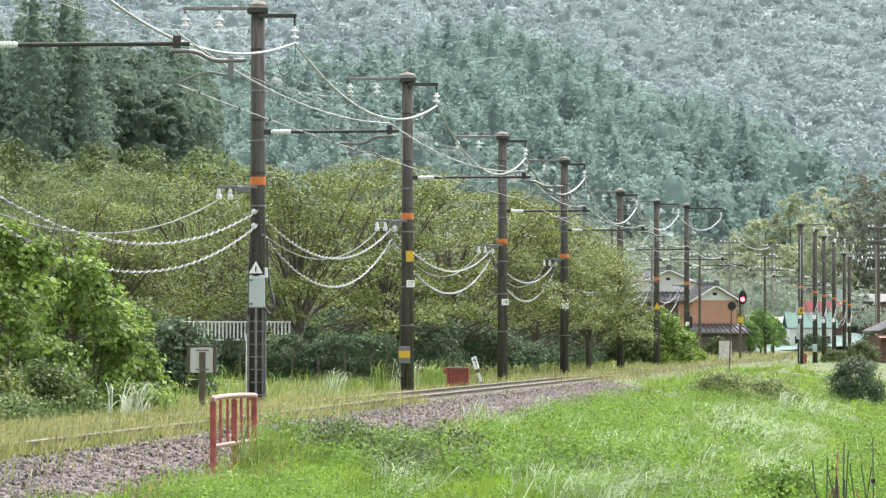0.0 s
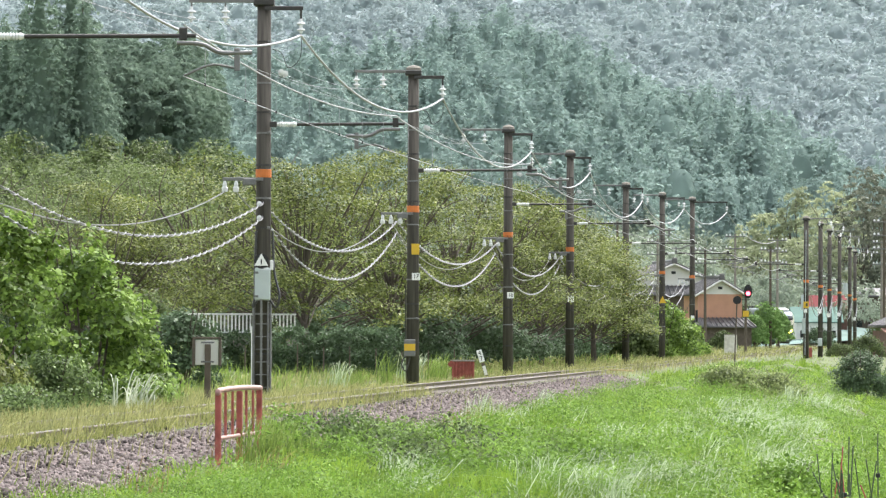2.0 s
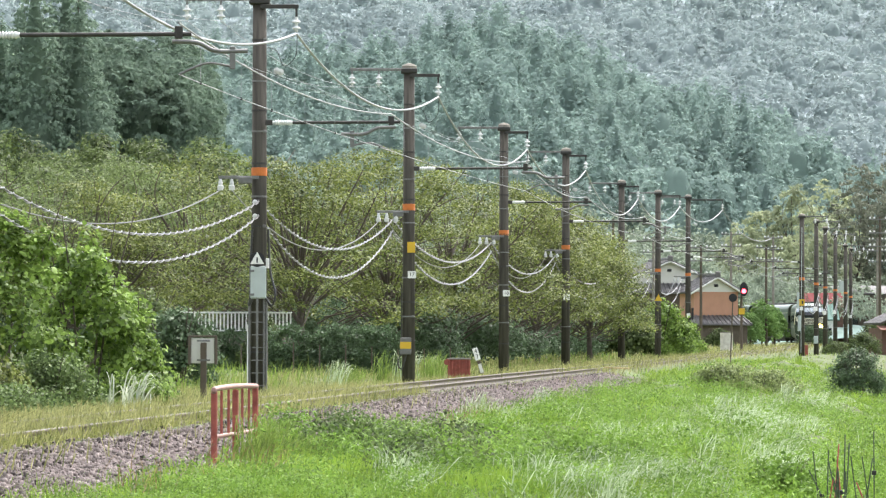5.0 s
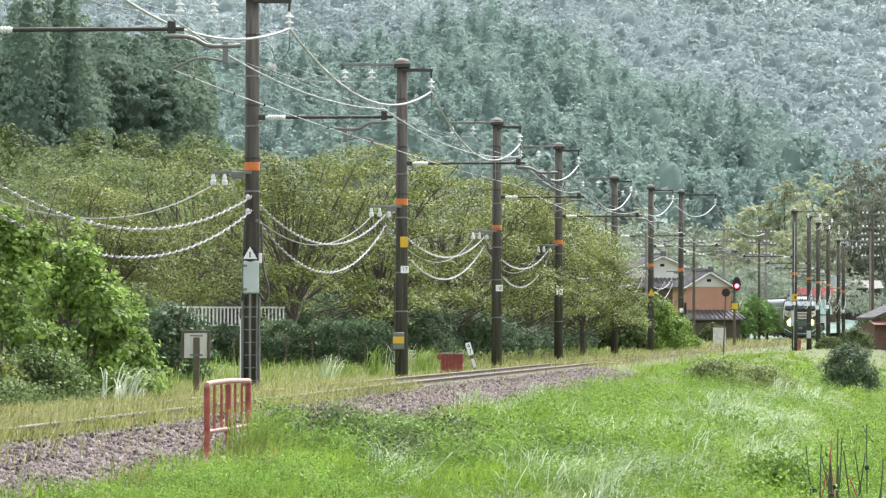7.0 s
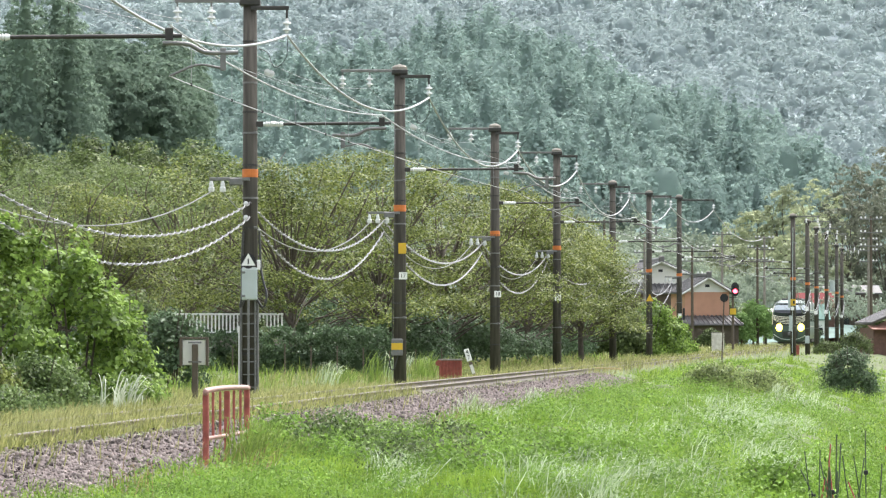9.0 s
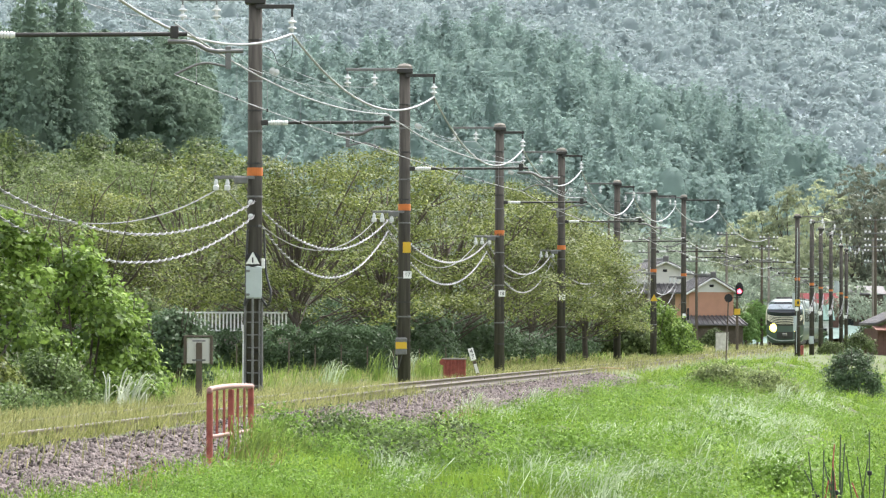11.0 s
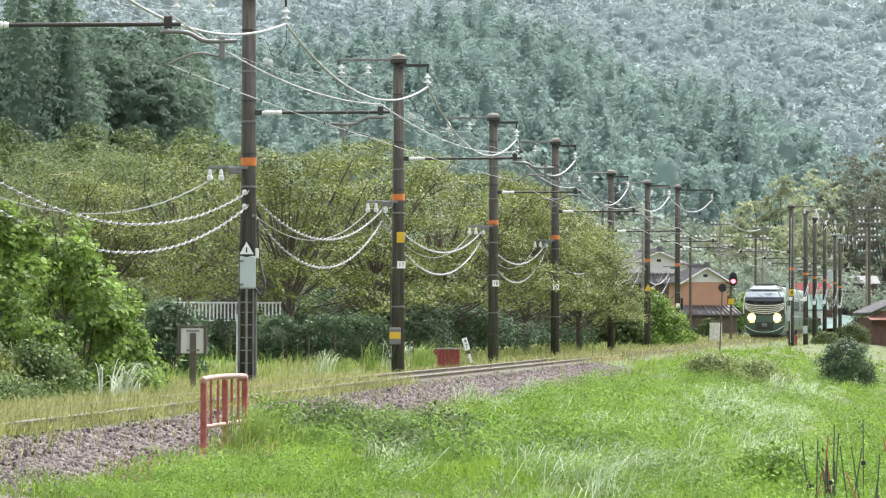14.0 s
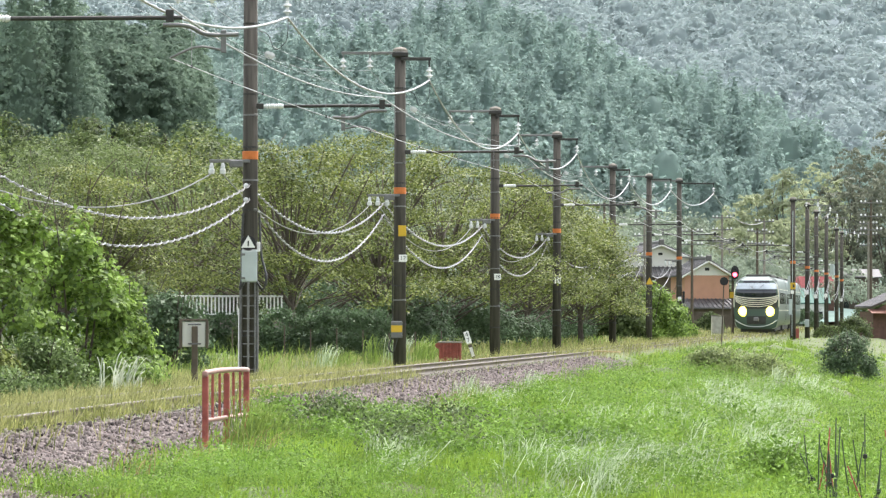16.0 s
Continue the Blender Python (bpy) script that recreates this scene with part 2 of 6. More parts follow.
def lathe(profile, m=None, sides=12, bm=None):
    """Profile: radius and height pairs, turned about z."""
    one = bmesh.new()
    rings = [[one.verts.new((r * math.cos(2 * math.pi * i / sides), r * math.sin(2 * math.pi * i / sides), z)) for i in range(sides)] for r, z in profile]
    for p, q in zip(rings, rings[1:]):
        for i in range(sides):
            one.faces.new((p[i], p[(i + 1) % sides], q[(i + 1) % sides], q[i]))
    one.faces.new(rings[0][::-1])
    one.faces.new(rings[-1])
    if m is not None:
        bmesh.ops.transform(one, matrix=m, verts=one.verts)
    return join(bm, one)


def tube_arrays(path, radius, sides=6):
    p = np.asarray(path, dtype=float)
    t = np.gradient(p, axis=0)
    t /= np.linalg.norm(t, axis=1)[:, None]
    up = np.where(np.abs(t[:, 2:3]) > 0.9, np.array([[1.0, 0, 0]]), np.array([[0, 0, 1.0]]))
    a = np.cross(t, up)
    a /= np.linalg.norm(a, axis=1)[:, None]
    b = np.cross(a, t)
    r = np.broadcast_to(np.asarray(radius, dtype=float), (len(p),))
    ang = np.arange(sides) * 2 * np.pi / sides
    v = p[:, None] + r[:, None, None] * (np.cos(ang)[None, :, None] * a[:, None] + np.sin(ang)[None, :, None] * b[:, None])
    i = np.arange(len(p) - 1)[:, None] * sides
    j = np.arange(sides)[None]
    k = (j + 1) % sides
    f = np.stack([i + j, i + k, i + sides + k, i + sides + j], axis=2).reshape(-1, 4)
    return v.reshape(-1, 3), f


def stack(pieces):
    vs, fs, n = [], [], 0
    for v, f in pieces:
        vs.append(v)
        fs.append(f + n)
        n += len(v)
    return np.concatenate(vs), np.concatenate(fs)


def tubes(name, paths, radius, material, sides=6):
    return put_mesh(name, *stack([tube_arrays(p, radius, sides) for p in paths]), material, smooth=True)


def smooth_path(points, n=12):
    """A rounded line through a few points."""
    p = np.asarray(points, dtype=float)
    q = np.vstack([2 * p[0] - p[1], p, 2 * p[-1] - p[-2]])
    out = []
    for i in range(1, len(q) - 2):
        for t in np.linspace(0, 1, n, endpoint=False):
            a, b, c, d = q[i - 1], q[i], q[i + 1], q[i + 2]
            out.append(0.5 * (2 * b + (c - a) * t + (2 * a - 5 * b + 4 * c - d) * t * t + (3 * b - a - 3 * c + d) * t ** 3))
    return np.array(out + [p[-1]])


# ---- the line: how far it has swung to the side, and its height, by the distance ahead ----
TRACK_Y = (0, 30, 50, 72, 100, 127, 144, 161, 189, 227, 256, 280, 300, 340, 380, 403, 440, 482, 560)
TRACK_X = (-8.4, -6.3, -4.8, -3.1, -0.9, 2.0, 3.7, 5.4, 8.4, 12.5, 15.8, 18.9, 21.3, 25.4, 29.8, 32.4, 35.2, 36.5, 38.0)
RAIL_Y = (0, 60, 100, 200, 300, 340, 400, 560)
RAIL_Z = (1.05, 1.07, 1.08, 1.27, 1.6, 1.76, 2.0, 2.5)


def curve_at(y, ys, zs):
    """A rounded line through the given stations."""
    y = np.asarray(y, dtype=float)
    return (np.interp(y - 14, ys, zs) + 2 * np.interp(y, ys, zs) + np.interp(y + 14, ys, zs)) / 4


def track_x(y):
    return curve_at(y, TRACK_Y, TRACK_X)


def rail_z(y):
    return curve_at(y, RAIL_Y, RAIL_Z)


def rough(x, y, s, seed=0.0):
    """A cheap rolling unevenness."""
    return (np.sin(x * s + seed) * np.cos(y * s * 0.83 + 1.7 * seed) + 0.5 * np.sin(x * s * 2.3 + y * s * 1.9 + seed)) / 1.5


SIDE_U = (-80, -30, -14, -7, -4.5, -2.6, -1.75, -1.25, 1.25, 1.8, 2.5, 4, 6.5, 9.5, 13, 18, 26, 60, 400)
SHOULDER_Y = (0, 110, 150, 240, 300, 360)
SHOULDER_Z = (0.0, 0.0, 0.22, 0.25, 0.1, 0.0)
SIDE_Z = (0.4, 0.2, -0.1, -0.3, -0.35, -0.34, -0.3, -0.14, -0.14, -0.3, -0.45, -0.5, -0.62, -1.0, -1.7, -2.6, -2.9, -3.0, -3.0)


def ground_z(x, y):
    x, y = np.asarray(x, dtype=float), np.asarray(y, dtype=float)
    u = x - track_x(y)
    z = rail_z(y) + np.interp(u, SIDE_U, SIDE_Z)
    bumpy = np.clip((np.abs(u) - 2.2) / 2, 0, 1)
    z = z + np.interp(y, SHOULDER_Y, SHOULDER_Z) * np.exp(-((u - 4.5) / 1.8) ** 2)
    z = z + np.clip((u - 3.2) / 2, 0, 1) * np.clip((260 - y) / 60, 0, 1) * 0.15 * rough(x, y * 0.5, 2.1, 7.0)
    return z + bumpy * (0.07 * rough(x, y * 0.7, 2.9, 5.0) + 0.12 * rough(x, y * 0.6, 1.1) + 0.12 * rough(x, y, 0.37, 2.0))


def grid(us, ys):
    u, y = np.meshgrid(us, ys)
    i = np.arange(len(ys) - 1)[:, None] * len(us)
    j = np.arange(len(us) - 1)[None]
    f = np.stack([i + j, i + j + 1, i + j + 1 + len(us), i + j + len(us)], axis=2).reshape(-1, 4)
    return u.ravel(), y.ravel(), f


us = np.concatenate([np.linspace(-900, -90, 10), np.linspace(-80, -16, 17), np.linspace(-14, 20, 103), np.linspace(22, 80, 16), np.linspace(100, 900, 9)])
ys = np.concatenate([np.linspace(-400, -20, 12), np.linspace(0, 130, 131), np.linspace(132, 480, 120), np.linspace(500, 3000, 20)])
u, y, f = grid(us, ys)
x = u + track_x(y)
tagged(new("ground", put_mesh("ground", np.stack([x, y, ground_z(x, y)], 1), f, M_SOIL, True)),
       "grassy railway embankment and low fields beside it", "ground", kind="structure")


# ---- hills ----
HILL_A_X = (-260, -60, -45, -12, 0, 12, 26, 40, 58, 70, 78, 96, 120, 160, 320)
HILL_A_Z = (30, 44, 49, 51, 55, 58, 53, 47, 41, 36, 30, 18, 12, 8, 4)


def ridge_z(x, y):
    """The wooded spur ahead: its crest runs across at 900 m."""
    top = np.interp(x * 900 / np.maximum(y, 500), HILL_A_X, HILL_A_Z)
    rise = np.clip((y - 520) / 380, 0, 1)
    return 1.0 + top * rise ** 0.9 * np.where(y > 900, np.clip(1.35 - y / 2600, 0.4, 1), 1) + 2.5 * rough(x, y, 0.03)


def mountain_z(x, y):
    rise = np.clip((y - 1150) / 900, 0, 1.15)
    return 20 + 175 * rise + 7 * rough(x, y, 0.012, 4.0) * rise + np.interp(x, (-300, -60, 20, 110, 300), (14, 8, 0, 4, 18)) * rise


def sheet(name, zf, xs, ys, label, material):
    x, y, f = grid(xs, ys)
    return tagged(new(name, put_mesh(name, np.stack([x, y, zf(x, y)], 1), f, material, True)), label, "hill", kind="structure")


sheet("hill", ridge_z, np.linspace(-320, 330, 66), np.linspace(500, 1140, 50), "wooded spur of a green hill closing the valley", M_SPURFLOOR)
sheet("mountain", mountain_z, np.linspace(-700, 700, 60), np.linspace(1120, 2300, 50), "forested mountain slope behind the valley, haze mixed into its colour", M_MOUNTFLOOR)


# ---- leaves, trees and grass ----
def leaves(rng, centres, spread, count, size, droop=0.0, aspect=0.55, heart=None, stray=0.55):
    """Small folded leaf blades scattered round clump centres; with a heart they face away from it and up."""
    c = centres[rng.integers(0, len(centres), count)]
    s = np.broadcast_to(np.asarray(spread, dtype=float), (3,))
    d = rng.normal(size=(count, 3))
    d /= np.linalg.norm(d, axis=1)[:, None]
    p = c + d * s * rng.random((count, 1)) ** 0.45
    if heart is None:
        face = rng.normal(size=(count, 3)) + np.array([0, 0, 0.6])
    else:
        out = p - np.asarray(heart, dtype=float) * np.array([1, 1, 1])
        out /= np.linalg.norm(out, axis=1)[:, None] + 1e-6
        face = out + min(0.5, stray) * d + np.array([0, 0, 0.35]) + rng.normal(size=(count, 3)) * stray
    face /= np.linalg.norm(face, axis=1)[:, None]
    along = np.cross(face, rng.normal(size=(count, 3)))
    along[:, 2] -= droop
    along /= np.linalg.norm(along, axis=1)[:, None]
    side = np.cross(face, along)
    side /= np.linalg.norm(side, axis=1)[:, None] + 1e-6
    nrm = np.cross(along, side)
    L = size * rng.uniform(0.6, 1.3, (count, 1))
    w = L * aspect / 2
    v = np.stack([p, p + along * L * 0.45 + side * w + nrm * w * 0.3, p + along * L, p + along * L * 0.45 - side * w + nrm * w * 0.3], 1).reshape(-1, 3)
    return v, np.arange(count * 4).reshape(-1, 4)


def crown_centres(rng, n, rx, ry, rz, z0, lean=0.25):
    d = rng.normal(size=(n, 3))
    d /= np.linalg.norm(d, axis=1)[:, None]
    d[:, 2] = np.abs(d[:, 2]) * 1.1 - lean
    r = rng.uniform(0.55, 1.05, (n, 1))
    return d * r * np.array([rx, ry, rz]) + np.array([0, 0, z0])


def limbs(rng, height, spread, n, base=0.16):
    """A tapered trunk that forks into crooked limbs and twigs."""
    out = []
    fork = height * 0.28
    trunk = smooth_path([(0, 0, -0.2), (0.05, 0.03, fork * 0.5), (0, 0.08, fork), (0.1, 0, height * 0.6)], 6)
    out.append(tube_arrays(trunk, np.linspace(base, base * 0.45, len(trunk)), 8))
    for i in range(n):
        a = 2 * np.pi * i / n + rng.uniform(-0.4, 0.4)
        r = spread * rng.uniform(0.6, 1.0)
        z0 = fork * rng.uniform(0.7, 1.4)
        tip = np.array([np.cos(a) * r, np.sin(a) * r, height * rng.uniform(0.6, 0.95)])
        mid = np.array([tip[0] * 0.45, tip[1] * 0.45, z0 + (tip[2] - z0) * 0.5]) + rng.normal(size=3) * 0.2
        p = smooth_path([(0, 0, z0), mid, tip], 6)
        out.append(tube_arrays(p, np.linspace(base * 0.5, 0.02, len(p)), 6))
        for k in range(2):
            q = p[rng.integers(5, len(p) - 2)]
            e = q + np.array([rng.normal() * spread * 0.3, rng.normal() * spread * 0.3, rng.uniform(0.2, 0.25 * height)])
            t = smooth_path([q, (q + e) / 2 + rng.normal(size=3) * 0.1, e], 4)
            out.append(tube_arrays(t, np.linspace(base * 0.18, 0.012, len(t)), 5))
    return stack(out)


def cherry(seed, height, rx, ry, count, leaf, material, label):
    """Spreading limbs that carry flat sprays of leaves, one above another."""
    rng = np.random.default_rng(seed)
    t = thing("cherry_tree", label, "tree", "trees beside the line")
    d = rng.normal(size=(88, 3))
    d /= np.linalg.norm(d, axis=1)[:, None]
    d[:, 2] = np.abs(d[:, 2]) * 1.25 - 0.4
    c = d * rng.uniform(0.5, 1.0, (88, 1)) ** 0.6 * np.array([rx * 0.9, ry * 0.9, height * 0.55]) + np.array([0, 0, height * 0.42])
    c[:, 2] = np.clip(c[:, 2], height * 0.16, height * 0.97)
    wood = [limbs(rng, height * 0.85, min(rx, ry) * 0.8, 6, 0.17)]
    for q in c:
        r0 = np.array([q[0] * 0.2, q[1] * 0.2, max(1.0, q[2] * 0.55)])
        wood.append(tube_arrays(smooth_path([r0, r0 * 0.45 + q * 0.55 + rng.normal(size=3) * 0.2, q], 4), np.linspace(0.03, 0.008, 9), 4))
    part("trunk", put_mesh("trunk", *stack(wood), M_BARK, True), None, t)
    k = rng.integers(0, len(c), count)
    wide = rng.uniform(0.7, 1.5, len(c))[k]
    a = rng.uniform(0, 2 * np.pi, count)
    rho = np.sqrt(rng.random(count)) * rng.uniform(0.75, 1.2, count)
    p = c[k] + np.stack([np.cos(a) * rho * wide, np.sin(a) * rho * wide, rng.normal(size=count) * 0.11 - 0.22 * wide * rho ** 2], 1)
    face = rng.normal(size=(count, 3)) * 0.42 + np.array([0, 0, 0.9]) + 0.35 * np.stack([np.cos(a), np.sin(a), np.zeros(count)], 1)
    face /= np.linalg.norm(face, axis=1)[:, None]
    along = np.cross(face, rng.normal(size=(count, 3)))
    along /= np.linalg.norm(along, axis=1)[:, None]
    side = np.cross(face, along)
    L = leaf * rng.uniform(0.65, 1.3, (count, 1))
    v = np.stack([p, p + along * L * 0.5 + side * L * 0.27, p + along * L, p + along * L * 0.5 - side * L * 0.27], 1).reshape(-1, 3)
    part("crown", put_mesh("crown", v, np.arange(count * 4).reshape(-1, 4), material), None, t)
    return t


def boughs(rng, c, heart, size, per, leaf, stray=0.3, droop=0.5, fan=0.65):
    """Foliage in rounded boughs: each a small dome of sprays turned up and away from the heart of the crown."""
    k = np.repeat(np.arange(len(c)), per)
    out = c - np.array([0, 0, heart])
    out /= np.linalg.norm(out, axis=1)[:, None] + 1e-6
    d = out[k] * 0.8 + np.array([0, 0, 0.5]) + rng.normal(size=(len(k), 3)) * fan
    d /= np.linalg.norm(d, axis=1)[:, None]
    p = c[k] + d * (size * rng.uniform(0.65, 1.1, len(k)))[:, None] * np.array([1, 1, 0.75])
    face = d + rng.normal(size=p.shape) * stray
    face /= np.linalg.norm(face, axis=1)[:, None]
    along = np.cross(face, rng.normal(size=p.shape)) + out[k] * np.array([0.6, 0.6, 0]) - np.array([0, 0, droop])
    along -= face * (along * face).sum(1)[:, None]
    along /= np.linalg.norm(along, axis=1)[:, None] + 1e-6
    side = np.cross(face, along)
    L = leaf * rng.uniform(0.7, 1.3, (len(k), 1))
    v = np.stack([p - along * L * 0.5, p + side * L * 0.36, p + along * L * 0.5, p - side * L * 0.36], 1).reshape(-1, 3)
    return v, np.arange(len(k) * 4).reshape(-1, 4)


def hull(rng, radius_at, z0, z1, rings=7, sides=9):
    """The closed shade-filled mass inside a crown."""
    v = []
    for q in np.linspace(0, 1, rings):
        a = np.arange(sides) * 2 * np.pi / sides + rng.uniform(-0.2, 0.2, sides)
        r = max(radius_at(q), 0.03) * rng.uniform(0.85, 1.1, sides)
        v.append(np.stack([np.cos(a) * r, np.sin(a) * r, np.full(sides, z0 + (z1 - z0) * q)], 1))
    i = np.arange(rings - 1)[:, None] * sides
    j = np.arange(sides)[None]
    k = (j + 1) % sides
    return np.concatenate(v), np.stack([i + j, i + k, i + sides + k, i + sides + j], 2).reshape(-1, 4)


def conifer_boughs(rng, h, r, tiers, size, per, leaf, low=0.25, stray=0.3, heart=0.72, fan=0.65):
    full = rng.uniform(0.6, 0.95)
    c = []
    for q in np.linspace(low, 0.98, tiers):
        rr = r * (1 - q) ** full / (1 - low) ** full
        n = max(1, int(2 * np.pi * rr / (size * 1.25)))
        a = rng.uniform(0, 6.3) + np.arange(n) * 2 * np.pi / n
        k = rr * rng.uniform(0.75, 1.1, n)
        c.append(np.stack([np.cos(a) * k, np.sin(a) * k, np.full(n, q * h) + rng.normal(size=n) * h / tiers * 0.3 - 0.15 * k], 1))
    body = hull(rng, lambda q: r * heart * (1 - q) ** full, low * h, h * 0.92)
    return stack([body, boughs(rng, np.concatenate(c), h * 0.3, size, per, leaf, stray, 0.8, fan)])


def round_boughs(rng, rx, rz, n, size, per, leaf, low=-0.2, stray=0.3, heart=0.74, fan=0.65):
    z = rng.uniform(low, 1, n)
    a = rng.uniform(0, 2 * np.pi, n)
    k = np.sqrt(np.maximum(0, 1 - z ** 2))
    lump = rng.uniform(0.8, 1.1, n)
    c = np.stack([np.cos(a) * k * rx * lump, np.sin(a) * k * rx * lump, rz * (1 + z * lump)], 1)
    body = hull(rng, lambda q: rx * heart * math.sqrt(max(0.0, 1 - (low + (0.97 - low) * q) ** 2)), rz * (1 + low * 0.8), rz * 1.72)
    return stack([body, boughs(rng, c, rz * 0.8, size, per, leaf, stray, 0.3, fan)])


def scatter(variants, spots, rng):
    """One mesh out of many turned and scaled copies."""
    vs, fs, n = [], [], 0
    for (x, y, z, s) in spots:
        v, f = variants[rng.integers(len(variants))]
        a = rng.uniform(0, 2 * np.pi)
        m = np.array([[np.cos(a), -np.sin(a), 0], [np.sin(a), np.cos(a), 0], [0, 0, rng.uniform(0.85, 1.15)]]) * s
        vs.append(v @ m.T + np.array([x, y, z]))
        fs.append(f + n)
        n += len(v)
    return np.concatenate(vs), np.concatenate(fs)


def round_arrays(rng, r, h, clumps, count, leaf, stray=0.45):
    c = crown_centres(rng, clumps, r * 0.85, r * 0.85, h * 0.5, h * 0.5, 0.3)
    return leaves(rng, c, (r * 0.3, r * 0.3, r * 0.22), count, leaf, 0.1, 0.65, (0, 0, h * 0.35), stray)


def woods_on(zf, name, xs, ys, gap, variants, material, label, seed, size=(0.7, 1.3), depth=2.0):
    rng = np.random.default_rng(seed)
    spots = []
    yy = ys[0]
    while yy < ys[1]:
        w = yy * 0.115 + 12
        xx = max(xs[0], -w) - rng.random() * gap
        while xx < min(xs[1], w):
            px, py = xx + rng.uniform(-0.4, 0.4) * gap, yy + rng.uniform(-0.5, 0.5) * gap
            spots.append((px, py, float(zf(px, py)) - 0.5, rng.uniform(*size)))
            xx += gap
        yy += gap * depth
    return tagged(new(name, put_mesh(name, *scatter(variants, spots, rng), material, True)), label, "forest", kind="stuff")


def plant_hills():
    rng = np.random.default_rng(3)
    con = [conifer_boughs(rng, rng.uniform(9.5, 12.0), rng.uniform(2.3, 2.9), 12, 0.75, 6, 0.62, 0.3, 0.2, 0.6, 0.55) for _ in range(8)]
    rnd = [round_boughs(rng, rng.uniform(2.3, 3.2), rng.uniform(3.6, 4.6), 62, 0.8, 6, 0.62, -0.1, 0.2, 0.6, 0.55) for _ in range(6)]
    woods_on(ridge_z, "spur_forest", (-140, 140), (630, 945), 4.0, con + rnd, M_RIDGE, "dense cedar and broadleaf forest on the spur, blue haze mixed into its colour", 5, (0.75, 1.25), 3.6)
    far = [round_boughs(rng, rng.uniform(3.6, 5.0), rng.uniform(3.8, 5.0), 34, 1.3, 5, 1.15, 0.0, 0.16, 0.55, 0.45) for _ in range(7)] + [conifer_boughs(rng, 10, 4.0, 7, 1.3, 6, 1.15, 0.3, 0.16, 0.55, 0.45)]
    woods_on(mountain_z, "mountain_forest", (-300, 300), (1250, 2080), 8.2, far, M_FARHILL, "mixed forest covering the mountain slope, pale haze mixed into its colour", 6, (0.75, 1.35), 1.75)


plant_hills()


def left_hill_z(x, y):
    rise = np.clip((y - 205) / 130, 0, 1)
    return 0.6 + 12.5 * rise * np.clip((-x - 2) / 14, 0, 1) ** 0.7 + 9 * np.clip((y - 335) / 160, 0, 1) * np.clip((-x - 6) / 20, 0, 1)


sheet("side_hill", left_hill_z, np.linspace(-120, 0, 40), np.linspace(200, 500, 40), "low wooded hillside rising beside the railway", M_HILLFLOOR)


def right_rise_z(x, y):
    return -1.2 + 9.0 * np.clip((y - 545) / 60, 0, 1) * np.clip((x - 30) / 14, 0, 1)


sheet("bamboo_hill", right_rise_z, np.linspace(28, 140, 30), np.linspace(545, 760, 24), "rising ground under tall bamboo and trees", M_SPURFLOOR)


def plant_rise():
    rng = np.random.default_rng(77)
    low = [round_arrays(rng, 2.8, 4.6, 40, 420, 0.42) for _ in range(4)]
    woods_on(lambda x, y: np.maximum(np.maximum(right_rise_z(x, y), ridge_z(x, y)), ground_z(x, y)), "hillside_brush", (-14, 72), (530, 630), 4.0, low, M_BRUSH, "green brush on the rising ground, pale haze mixed into its colour", 78, (0.7, 1.5))


plant_rise()


